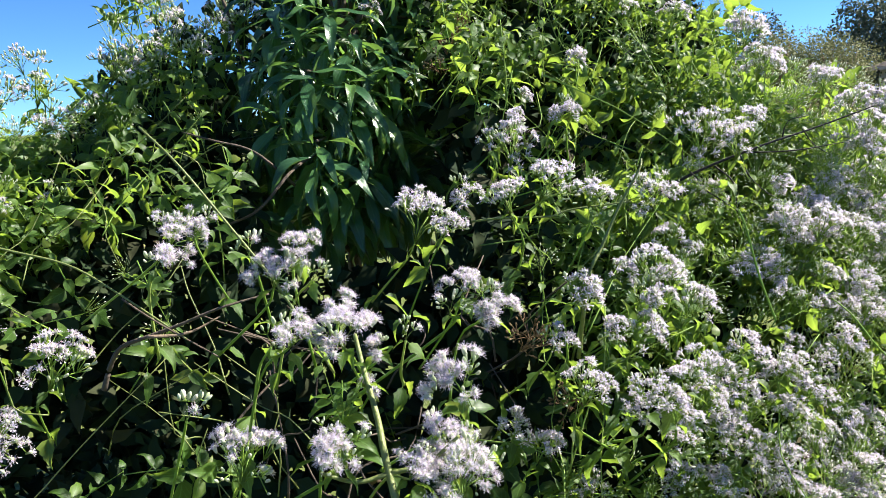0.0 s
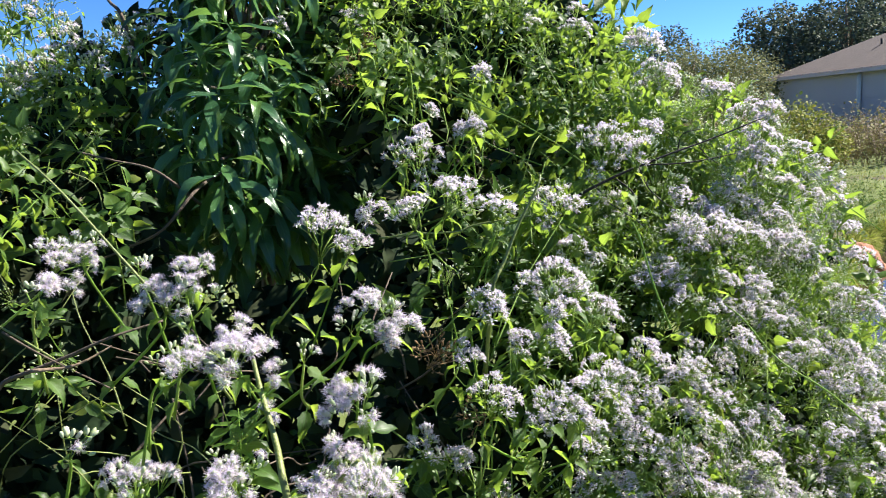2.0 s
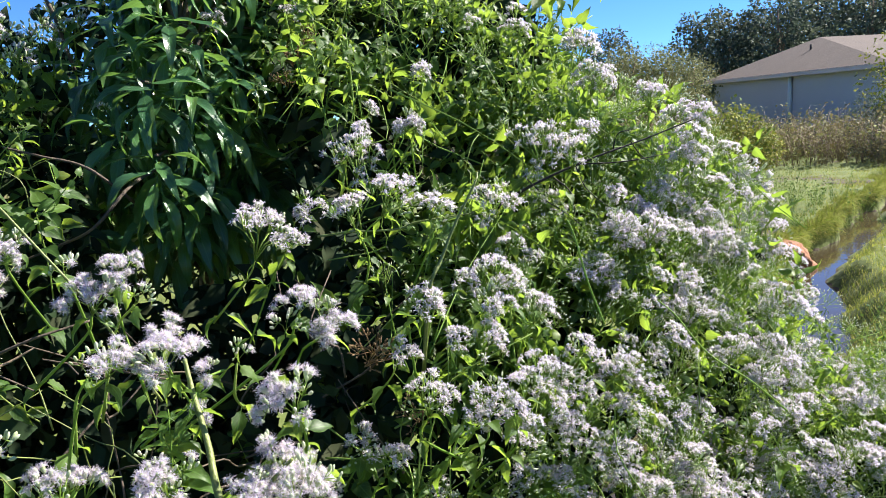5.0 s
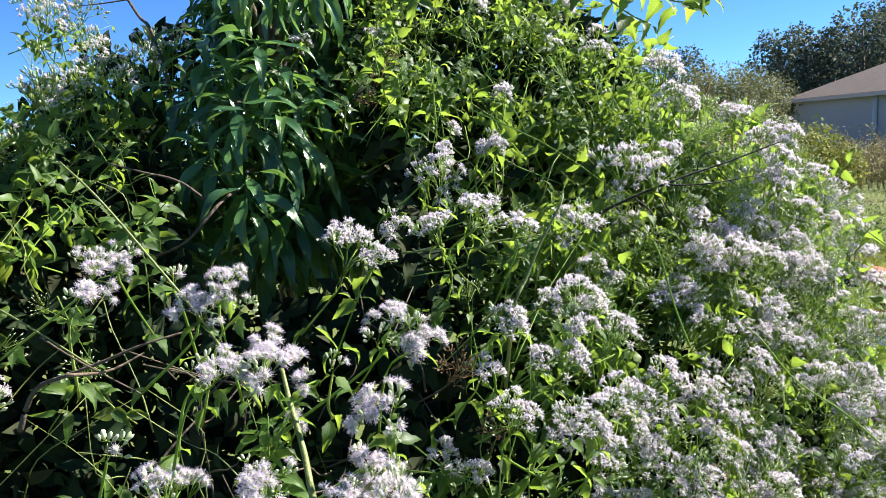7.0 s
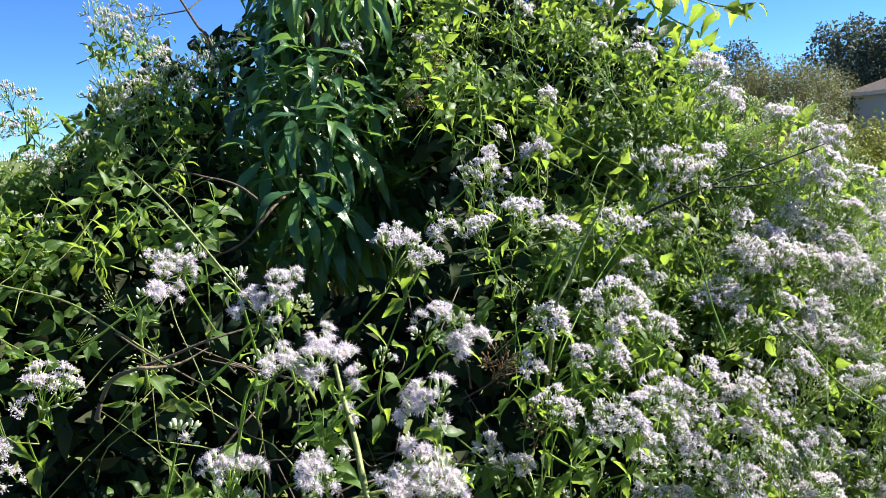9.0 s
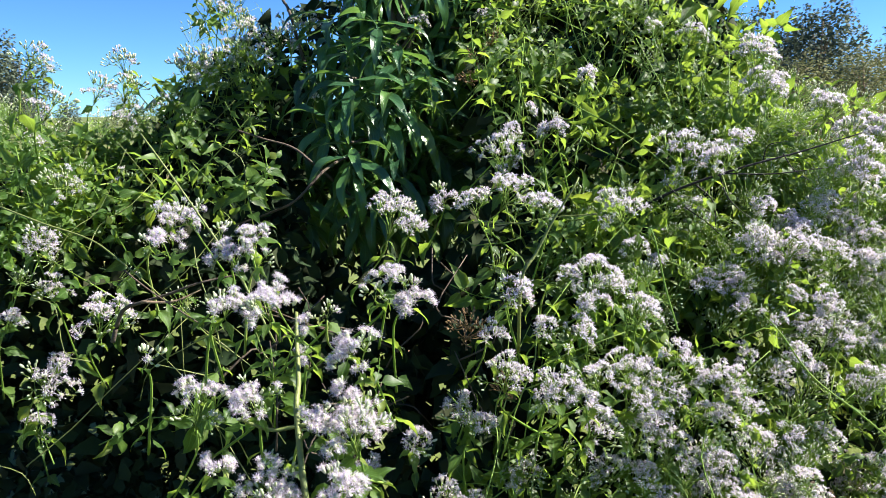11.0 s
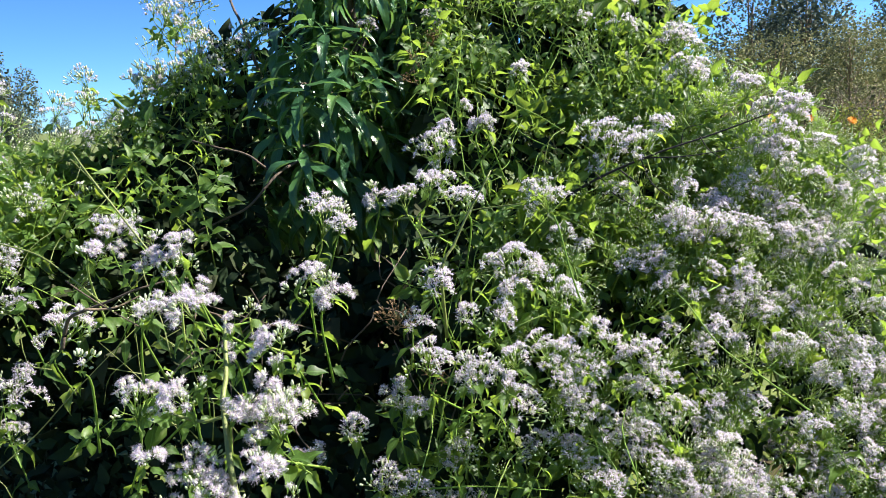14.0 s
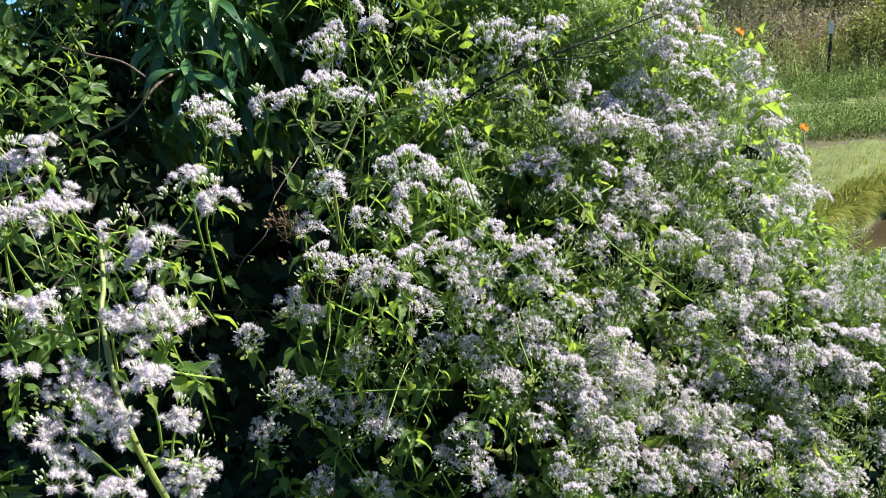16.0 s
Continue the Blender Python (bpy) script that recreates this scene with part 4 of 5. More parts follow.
branch(near_shrub, "stem", [(-0.019, 1.032, 0.462), (-0.049, 0.832, 0.962), (-0.092, 0.883, 1.155), (-0.108, 0.939, 1.207), (-0.129, 0.995, 1.258), (-0.142, 1.034, 1.294)], 0.0062, 0.003, GREEN_STEM, "thick pale green stem")
branch(near_shrub, "stem", [(-0.092, 0.883, 1.155), (-0.042, 0.883, 1.167), (-0.002, 0.873, 1.205)], 0.0035, 0.0022, GREEN_STEM)
branch(near_shrub, "stem", [(-0.092, 0.883, 1.155), (-0.132, 0.873, 1.151), (-0.172, 0.853, 1.175)], 0.0035, 0.0022, GREEN_STEM)
branch(main_shrub, "stem", [(0.40, 1.80, 1.32), (0.508, 1.771, 1.39), (0.604, 1.75, 1.439), (0.729, 1.733, 1.485), (0.85, 1.739, 1.518), (0.981, 1.733, 1.561)], 0.0045, 0.0016, DARK_TWIG, "bare dark twig")
branch(main_shrub, "stem", [(0.68, 1.74, 1.468), (0.78, 1.70, 1.47), (0.90, 1.69, 1.485)], 0.0022, 0.001, DARK_TWIG)
branch(main_shrub, "stem", [(0.62, 1.75, 1.44), (0.66, 1.74, 1.40), (0.67, 1.74, 1.33)], 0.0022, 0.001, DARK_TWIG)
for line in ([(0.671, 1.735, 1.465), (0.687, 1.72, 1.418), (0.715, 1.71, 1.385), (0.754, 1.7, 1.356)],
             [(0.768, 1.74, 1.491), (0.777, 1.73, 1.534), (0.817, 1.72, 1.544)],
             [(0.582, 1.75, 1.411), (0.547, 1.745, 1.45), (0.546, 1.75, 1.493)],
             [(0.596, 1.74, 1.386), (0.656, 1.72, 1.342), (0.704, 1.7, 1.289)],
             [(0.812, 1.735, 1.515), (0.832, 1.72, 1.48), (0.866, 1.71, 1.454)]):
    branch(main_shrub, "stem", line, 0.0017, 0.0008, DARK_TWIG, sides=5)
branch(main_shrub, "stem", [(0.335, 1.30, 1.50), (0.326, 1.282, 1.483), (0.288, 1.271, 1.421), (0.256, 1.257, 1.359), (0.23, 1.243, 1.308), (0.22, 1.3, 1.15)], 0.0014, 0.004, GREEN_STEM, "pale bare stem")
branch(main_shrub, "stem", [(0.46, 1.19, 1.42), (0.47, 1.182, 1.39), (0.486, 1.17, 1.318), (0.508, 1.154, 1.245)], 0.0014, 0.0018, STALK)
branch(main_shrub, "stem", [(0.70, 1.36, 1.22), (0.725, 1.332, 1.193), (0.778, 1.303, 1.119), (0.852, 1.27, 1.064), (0.95, 1.3, 0.98)], 0.0013, 0.0018, STALK)
branch(main_shrub, "stem", [(0.05, 1.62, 1.36), (0.122, 1.587, 1.369), (0.214, 1.582, 1.368), (0.262, 1.579, 1.381), (0.381, 1.563, 1.393)], 0.0025, 0.0016, GREEN_STEM)
branch(side_shrub, "branch", [(-0.547, 1.111, 1.203), (-0.531, 1.108, 1.241), (-0.505, 1.096, 1.274), (-0.46, 1.087, 1.291), (-0.408, 1.09, 1.307), (-0.348, 1.094, 1.328), (-0.28, 1.12, 1.34)], 0.0045, 0.0016, DARK_BARK, "bare brown bent branch")
branch(side_shrub, "branch", [(-0.453, 1.069, 1.296), (-0.401, 1.089, 1.293), (-0.354, 1.11, 1.311)], 0.003, 0.0012, BARK)
branch(side_shrub, "branch", [(-0.483, 1.071, 1.355), (-0.452, 1.077, 1.326), (-0.416, 1.084, 1.296), (-0.36, 1.1, 1.25)], 0.0016, 0.0012, DARK_BARK)
branch(side_shrub, "branch", [(-0.8, 1.16, 1.46), (-0.694, 1.145, 1.428), (-0.59, 1.14, 1.397), (-0.507, 1.116, 1.353), (-0.401, 1.086, 1.285)], 0.002, 0.0014, GREEN_STEM)
branch(side_shrub, "branch", [(-0.43, 1.08, 1.60), (-0.37, 1.04, 1.55), (-0.31, 1.03, 1.47), (-0.24, 1.02, 1.37), (-0.17, 1.0, 1.25)], 0.0016, 0.002, GREEN_STEM)

branch(top_shrub, "stem", [(-0.93, 2.95, 2.29), (-0.895, 2.88, 2.228), (-0.811, 2.742, 2.12), (-0.749, 2.64, 2.044), (-0.692, 2.555, 1.983), (-0.66, 2.6, 1.8)], 0.004, 0.006, DARK_BARK, "bare dark stem")
branch(top_shrub, "stem", [(-0.811, 2.742, 2.12), (-0.885, 2.722, 2.107), (-0.97, 2.72, 2.10)], 0.003, 0.0015, DARK_BARK)
branch(top_shrub, "stem", [(-0.811, 2.742, 2.12), (-0.769, 2.823, 2.181), (-0.74, 2.87, 2.24)], 0.003, 0.002, DARK_BARK)

# leafy shoots under the nearest flower clusters
for k, (q, size) in enumerate((((-0.150, 0.935, 1.262), 0.85), ((-0.118, 0.955, 1.272), 0.75), ((-0.175, 0.94, 1.285), 0.7), ((-0.055, 0.90, 1.19), 0.7), ((0.02, 0.97, 1.24), 0.6), ((-0.03, 0.90, 1.13), 0.7))):
    part("shoot", settled(moved(SPRIGS[k], upright((0.15 * math.sin(k * 2.0), -0.2, 1.0), k * 1.3), q, size), near_shrub), [SHRUB_LEAF, STALK, BUD], near_shrub)

# a leafy shoot hanging over the crest
for line, seed in (([(0.30, 2.0, 2.08), (0.491, 1.80, 1.99), (0.542, 1.77, 1.93), (0.604, 1.74, 1.87), (0.652, 1.72, 1.84)], 3), ([(0.40, 1.9, 2.05), (0.541, 1.75, 1.965), (0.638, 1.72, 1.915), (0.708, 1.70, 1.885), (0.774, 1.67, 1.885)], 4)):
    branch(main_shrub, "shoot", line, 0.003, 0.0015, GREEN_STEM)
    rr = np.random.default_rng(seed)
    a, q, c = sprig_leaves(spline(line, 4)[::-1], rr, 0.06, 8)
    for k in range(len(a)):
        child("leaf", LEAF_MESHES[k % 5], main_shrub, turned(a[k], q[k], min(c[k], 0.085)))

# spent brown flower heads
DRY_MESH = mesh_of("dry_bloom", join([moved(BUDS[k % 2], q[1], q[0], 0.8) for k, q in enumerate(UMBELS["opening"][0][0])] + [UMBELS["opening"][0][2]]), [DRY])
for k, q in enumerate(((0.02, 2.25, 1.80), (0.08, 2.3, 1.86), (-0.02, 2.28, 1.74), (0.12, 1.22, 1.24), (0.14, 1.24, 1.21), (0.19, 1.28, 1.08))):
    child("dry_bloom", DRY_MESH, main_shrub, turned(upright((0.4 * math.sin(k * 2.0), -0.5, 0.5), k), q, 0.85), "spent brown flower head")

# ---- glossy-leaved tree inside the thicket ----
tree = thing("tree", (-0.35, 2.9, 0.0), "young broadleaf tree with long drooping glossy dark green leaves", "tree")
branch(tree, "trunk", [(-0.35, 2.9, -0.05), (-0.38, 2.88, 0.6), (-0.36, 2.9, 1.3), (-0.3, 2.95, 1.8), (-0.33, 2.95, 2.3)], 0.04, 0.012, BARK)
r = np.random.default_rng(23)
whorls = [np.array(q) for q in ((-0.361, 2.15, 1.535), (-0.351, 2.30, 1.715), (-0.275, 2.33, 1.70), (-0.165, 2.45, 1.57), (-0.518, 2.5, 1.965), (-0.349, 2.5, 1.945), (-0.403, 2.3, 1.74), (-0.21, 2.36, 1.70),
                                (-0.481, 2.3, 1.625), (-0.255, 2.3, 1.46), (-0.33, 2.3, 1.40), (-0.177, 2.5, 1.82), (-0.277, 2.45, 1.855), (-0.445, 2.5, 1.87), (-0.589, 2.5, 1.79))]
for k in range(150):
    e = r.uniform(-7, 15)
    a = r.uniform(-19.5 if e < 6 else -15.0, -3)
    far = 2.34 + 0.035 * (e + 8) + 0.0016 * (a + 13) ** 2 + 0.6 * r.uniform() ** 1.4
    whorls.append(spot(np.array(a), np.array(e), np.array(far)))
# Upper whorls added, mostly unseen, to shade the shrubs on the tree's left.
for k in range(9):
    whorls.append(np.array([r.uniform(-0.5, -0.1), r.uniform(2.3, 2.75), r.uniform(2.14, 2.36)]))
for p in whorls[:75:3]:
    branch(tree, "branch", [(-0.36, 2.85, min(p[2] - 0.15, 2.0) - 0.1), (p[0] * 0.6 - 0.15, p[1] * 0.5 + 1.43, p[2] - 0.02), p], 0.012, 0.004, DARK_BARK, sides=5)
for line in ([(-0.85, 2.15, 1.22), (-0.726, 2.052, 1.28), (-0.61, 2.043, 1.322), (-0.508, 2.024, 1.366), (-0.423, 2.103, 1.462), (-0.38, 2.4, 1.5)], [(-0.72, 2.1, 1.58), (-0.634, 2.106, 1.551), (-0.549, 2.129, 1.522), (-0.478, 2.143, 1.462), (-0.40, 2.4, 1.3)]):
    branch(tree, "branch", line, 0.0028, 0.005, DARK_BARK, sides=6)
rots, places, scales = [], [], []
for p in whorls:
    tw = r.uniform(0, 6.28)
    n = int(r.integers(9, 14))
    for i in range(n):
        ang = tw + i * 2.4
        d = unit(np.array([math.cos(ang), math.sin(ang) - 0.2, 0.15 - 1.5 * i / n + 0.2 * r.normal()]))
        rots.append(basis(d, unit(np.array([0, -0.15, 1.0]) + r.normal(size=3) * 0.15)))
        places.append(p + d * 0.02 + np.array([0, 0, -0.009 * i]))
        scales.append(r.uniform(0.15, 0.225))
rots, places, scales = np.array(rots), np.array(places), np.array(scales)
pick = r.integers(len(LONG_LEAVES), size=len(rots))
order = np.argsort(places[:, 1])
for k in order[:300]:
    child("leaf", LONG_MESHES[pick[k]], tree, turned(rots[k], places[k], scales[k]))
rest = order[300:]
part("crown", settled(strewn(LONG_LEAVES, pick[rest], rots[rest], places[rest], scales[rest]), tree), TREE_LEAF, tree, kind="stuff")


# ---- far trees ----
def crown_paint(name, a, b, c):
    return island_paint(name, [(0.0, a), (0.5, b), (1.0, c)], 0.7, 0.25)


DARK_CROWN = crown_paint("dark_crown", (0.05, 0.07, 0.05), (0.08, 0.11, 0.075), (0.14, 0.165, 0.10))
OLIVE_CROWN = crown_paint("olive_crown", (0.11, 0.13, 0.055), (0.19, 0.20, 0.08), (0.27, 0.26, 0.11))
FRESH_CROWN = crown_paint("fresh_crown", (0.10, 0.14, 0.025), (0.22, 0.25, 0.045), (0.36, 0.33, 0.06))


def far_tree(height, spread, low, paint, leaves, size, label, seed, kindname="tree", clumps=16):
    r = np.random.default_rng(seed)
    ob = thing(kindname, (0, 0, 0), label, "tree" if kindname == "tree" else "bush", "far trees" if kindname == "tree" else "far bushes")
    top = height * 0.8
    part("trunk", tube(spline([(0, 0, -0.2), (r.normal() * 0.1, 0, top * 0.4), (r.normal() * 0.2, r.normal() * 0.2, top)], 3), height * 0.022, height * 0.006, 6), BARK, ob)
    cl = []
    limbs = []
    for k in range(clumps):
        z = low + (height - low) * (0.12 + 0.76 * (k + r.uniform()) / clumps)
        wide = spread * math.sqrt(max(0.08, 1 - ((z - low) / (height - low) - 0.35) ** 2 * 2.0))
        ang = k * 2.4 + r.uniform(-0.4, 0.4)
        rad = wide * r.uniform(0.35, 0.75)
        c = np.array([math.cos(ang) * rad, math.sin(ang) * rad, z])
        cl.append((c, wide * r.uniform(0.32, 0.5)))
        limbs.append(tube(spline([(0, 0, max(0.2, z * 0.55)), c * (0.5, 0.5, 0.9), c], 2), height * 0.0055, height * 0.002, 4))
    part("limb", join(limbs), BARK, ob, kind="stuff")
    w = np.array([q[1] ** 2 for q in cl])
    which = r.choice(len(cl), size=leaves, p=w / w.sum())
    cen, rad = np.array([q[0] for q in cl])[which], np.array([q[1] for q in cl])[which]
    d = unit(r.normal(size=(leaves, 3)) * (1, 1, 0.8))
    p = cen + d * (rad * r.uniform(0.35, 1.08, leaves) ** 0.7)[:, None]
    p[:, 2] = np.maximum(p[:, 2], 0.05)
    s = strewn(FAR_LEAVES, r.integers(3, size=leaves), basis(unit(d + r.normal(size=d.shape) * 0.9 + (0, 0, -0.3)), unit(d + (0, 0, 0.8) + r.normal(size=d.shape) * 0.5)), p, size * r.uniform(0.6, 1.4, leaves))
    part("crown", s, paint, ob)
    return ob


def bearing(az, far, z=0.0):
    return (far * math.sin(radians(az)), far * math.cos(radians(az)), z)


r = np.random.default_rng(31)
kinds = [far_tree(8.2, 2.9, 0.6, DARK_CROWN, 4200, 0.215, "tall dark evergreen tree in the woods behind the house", 1),
         far_tree(7.2, 2.4, 0.4, DARK_CROWN, 4200, 0.205, "dark broadleaf tree in the woods behind the house", 2),
         far_tree(5.2, 2.2, 0.2, OLIVE_CROWN, 5200, 0.11, "olive-brown autumn tree at the edge of the meadow", 3),
         far_tree(4.4, 2.1, 0.1, OLIVE_CROWN, 5200, 0.105, "dry olive-green thicket tree on the slope", 4)]
rows = []
for a in np.arange(28.6, 50, 1.2):
    rows.append((a + r.normal() * 0.4, r.uniform(56, 74), int(r.integers(2)), r.uniform(0.95, 1.4)))
for a in [*np.arange(-50, -28, 4.4), 13.5, 17.0, 20.5, 23.0]:
    rows.append((a + r.normal() * 0.8, r.uniform(60, 95), int(r.integers(4)), r.uniform(0.8, 1.15)))
for a in np.arange(17, 26.5, 1.6):
    rows.append((a + r.normal() * 0.3, r.uniform(36, 44), 2 + int(r.integers(2)), r.uniform(0.8, 1.05)))
for a in (5, 8.5, 12, 15.5, 19):
    rows.append((a + r.normal() * 0.3, r.uniform(27, 31), 3, r.uniform(0.75, 0.95)))
rows += [(23.6, 38, 2, 0.95), (25.2, 40, 3, 1.15), (26.6, 39, 2, 0.9), (28.0, 47, 3, 1.1), (13.5, 34, 0, 0.68), (17.0, 33, 1, 0.7), (-38, 62, 1, 0.45), (-41.5, 65, 0, 0.4), (-35.5, 68, 1, 0.36)]
used = set()
for a, far, kind, sc in rows:
    m = Matrix.Translation(bearing(a, far)) @ Matrix.Rotation(r.uniform(0, 6.28), 4, "Z") @ Matrix.Scale(sc, 4)
    if kind in used:
        copy_thing(kinds[kind], m)
    else:
        used.add(kind)
        kinds[kind].matrix_basis = m

bush = far_tree(1.5, 0.8, 0.05, FRESH_CROWN, 2000, 0.07, "yellow-green leafy bush at the meadow's edge", 9, "bush", 14)
bush.matrix_basis = Matrix.Translation(bearing(29.6, 17.0))
for a, far, sc in ((31.3, 17.4, 0.95), (30.4, 18.2, 1.1), (28.4, 17.5, 0.8), (43.5, 22, 1.0)):
    copy_thing(bush, Matrix.Translation(bearing(a, far)) @ Matrix.Rotation(a, 4, "Z") @ Matrix.Scale(sc, 4))
young = far_tree(3.2, 1.1, 0.4, FRESH_CROWN, 1150, 0.085, "slender young tree with sparse yellow-green leaves beside the ditch", 12, "tree", 15)
young.matrix_basis = Matrix.Translation(bearing(44.4, 23.5)) @ Matrix.Scale(1.15, 4)
for a, far, sc in ((41.2, 25.5, 1.0), (43.0, 27.0, 1.2), (46.5, 24.0, 1.25)):
    copy_thing(young, Matrix.Translation(bearing(a, far)) @ Matrix.Rotation(a, 4, "Z") @ Matrix.Scale(sc, 4))
dusk = far_tree(2.0, 1.25, 0.05, DARK_CROWN, 2600, 0.075, "grey-green bush overhanging the ditch's far end", 14, "bush", 16)
dusk.matrix_basis = Matrix.Translation((*(DITCH + 12.6 * DITCH_WAY), -0.45)) @ Matrix.Scale(0.75, 4)
for s, w, z, sc in ((11.2, -0.75, 0, 0.5), (11.6, 0.75, 0, 0.5), (13.6, -0.6, -0.1, 0.7), (13.4, 0.7, -0.1, 0.7)):
    copy_thing(dusk, Matrix.Translation((*(DITCH + s * DITCH_WAY + w * np.array([DITCH_WAY[1], -DITCH_WAY[0]])), z)) @ Matrix.Rotation(s, 4, "Z") @ Matrix.Scale(sc, 4))
for a, far, sc in ((39.6, 30.0, 1.1), (40.9, 31.0, 1.2), (42.3, 31.0, 1.2), (39.8, 22.5, 0.66), (43.9, 20.8, 0.72), (41.2, 23.5, 0.8), (33.5, 21.5, 0.5), (36.0, 22.5, 0.6), (38.6, 22.0, 0.7), (22.5, 20.5, 0.6), (23.6, 16.6, 0.5), (26.0, 16.2, 0.55), (28.0, 17.5, 0.54), (17.5, 19.0, 0.55), (20.0, 18.5, 0.5), (14.5, 20.0, 0.6)):
    copy_thing(bush if sc < 0.56 else dusk, Matrix.Translation(bearing(a, far)) @ Matrix.Rotation(a, 4, "Z") @ Matrix.Scale(sc, 4))
for x, y, sc in ((8.1, 14.2, 0.75), (9.2, 14.8, 0.8), (5.6, 14.6, 0.8), (6.95, 6.95, 0.3), (7.5, 7.3, 0.34), (4.4, 4.35, 0.3), (4.9, 4.7, 0.34), (5.5, 4.6, 0.42), (6.4, 5.3, 0.4), (4.3, 4.0, 0.36), (7.6, 6.3, 0.45)):
    copy_thing(bush, Matrix.Translation((x, y, -0.05)) @ Matrix.Rotation(x * 3, 4, "Z") @ Matrix.Scale(sc, 4))
copy_thing(dusk, Matrix.Translation(bearing(45.6, 21.5)) @ Matrix.Rotation(2, 4, "Z"))
copy_thing(dusk, Matrix.Translation(bearing(48.5, 19.5)) @ Matrix.Rotation(4, 4, "Z"))

# ---- house ----
WALL = plain_paint("grey_stucco", (0.56, 0.52, 0.55), (0.66, 0.61, 0.63), 0.6, 0.9, 0.1, 20)
ROOF = plain_paint("brown_shingle", (0.055, 0.038, 0.033), (0.095, 0.067, 0.058), 0.8, 0.95, 0.5, 14, depth=0.03)
WHITE = plain_paint("white_trim", (0.72, 0.72, 0.70), (0.8, 0.8, 0.78), 2, 0.6, 0.05, 40)
EAVES_PAINT = plain_paint("eaves_paint", (0.74, 0.54, 0.48), (0.80, 0.62, 0.55), 2, 0.7, 0.05, 40)
house = new("house")
u, n = unit(np.array([0.062, 0.998, 0])), unit(np.array([0.998, -0.062, 0]))
corner = np.array([22.35, 26.27, 0.0])
hm = Matrix.Identity(4)
for i in range(3):
    hm[i][0], hm[i][1], hm[i][3] = float(n[i]), float(u[i]), float(corner[i])
house.matrix_basis = hm
tagged(house, "single-storey house with grey walls and a brown hipped shingle roof", "house")
DEEP, WIDE, EAVES, RIDGE = 10.24, 14.9, 2.47, 4.45


def box(bm, x0, y0, z0, x1, y1, z1):
    vs = [bm.verts.new((x, y, z)) for z in (z0, z1) for x, y in ((x0, y0), (x1, y0), (x1, y1), (x0, y1))]
    for q in ((3, 2, 1, 0), (4, 5, 6, 7), (0, 1, 5, 4), (1, 2, 6, 5), (2, 3, 7, 6), (3, 0, 4, 7)):
        bm.faces.new([vs[i] for i in q])


for x0, y0, x1, y1 in ((0, 0, 0.2, WIDE), (DEEP - 0.2, 0, DEEP, WIDE), (0.2, 0, DEEP - 0.2, 0.2), (0.2, WIDE - 0.2, DEEP - 0.2, WIDE)):
    bm = bmesh.new()
    box(bm, x0, y0, -0.1, x1, y1, EAVES)
    part("wall", bm, WALL, house)
o = 0.45
bm = bmesh.new()
low = [bm.verts.new(q) for q in ((-o, -o, EAVES), (DEEP + o, -o, EAVES), (DEEP + o, WIDE + o, EAVES), (-o, WIDE + o, EAVES))]
up = [bm.verts.new(q) for q in ((-o, -o, EAVES + 0.16), (DEEP + o, -o, EAVES + 0.16), (DEEP + o, WIDE + o, EAVES + 0.16), (-o, WIDE + o, EAVES + 0.16))]
ra, rb = bm.verts.new((3.36, 10.2, RIDGE)), bm.verts.new((DEEP - 3.36, 10.2, RIDGE))
bm.faces.new(low[::-1])
for i in range(4):
    bm.faces.new((low[i], low[(i + 1) % 4], up[(i + 1) % 4], up[i]))
bm.faces.new((up[0], up[1], rb, ra)), bm.faces.new((up[1], up[2], rb)), bm.faces.new((up[2], up[3], ra, rb)), bm.faces.new((up[3], up[0], ra))
roof = part("roof", bm, ROOF, house)
for x0, y0, x1, y1 in ((-o - 0.03, -o, -o, WIDE + o), (-o, -o - 0.03, DEEP + o, -o)):
    bm = bmesh.new()
    box(bm, x0, y0, EAVES - 0.03, x1, y1, EAVES + 0.15)
    part("fascia", bm, EAVES_PAINT, house, "dusty pink eaves board")
part("downspout", tube([(-0.12, 6.95, 0), (-0.12, 6.95, EAVES)], 0.10, 0.10, 8), WHITE, house, "white downspout pipe")
part("vent", tube([(1.9, 8.6, 3.3), (1.9, 8.6, 4.0)], 0.06, 0.06, 8), DARK_TWIG, roof, "dark roof vent pipe")

# ---- grass, weeds and brush ----
blade = Shape([(-0.03, 0, 0), (0.03, 0, 0), (-0.025, 0.2, 0.45), (0.025, 0.2, 0.45), (0, 0.6, 0.6)], [(0, 1, 3), (0, 3, 2), (2, 3, 4)])
GRASS = island_paint("grass_blade", [(0.0, (0.14, 0.19, 0.028)), (0.5, (0.24, 0.28, 0.045)), (0.85, (0.35, 0.34, 0.07)), (1.0, (0.47, 0.40, 0.18))], 0.95, 0.5)
r = np.random.default_rng(41)
count = 95000
s_, w_ = -4 + 20 * r.uniform(size=count) ** 1.4, r.normal(size=count) * 2.2
w_ = np.where((w_ > -0.44) & (w_ < 0.16), np.where(r.uniform(size=count) < 0.4, -r.uniform(0.44, 0.9, count), r.uniform(0.16, 0.9, count)), w_)
near = r.uniform(size=count // 3)
w_[: count // 3] = np.where(near < 0.45, -0.40 - 0.2 * r.uniform(size=count // 3), r.uniform(0.14, 0.85, count // 3)) + np.where(near < 0.45, 0.2 * np.clip((s_[: count // 3] - 3.5) / 2, 0, 1) - wander(s_[: count // 3]), 0)
xy = DITCH + s_[:, None] * DITCH_WAY + w_[:, None] * side
p = np.column_stack([xy, ground_height(xy[:, 0], xy[:, 1])])
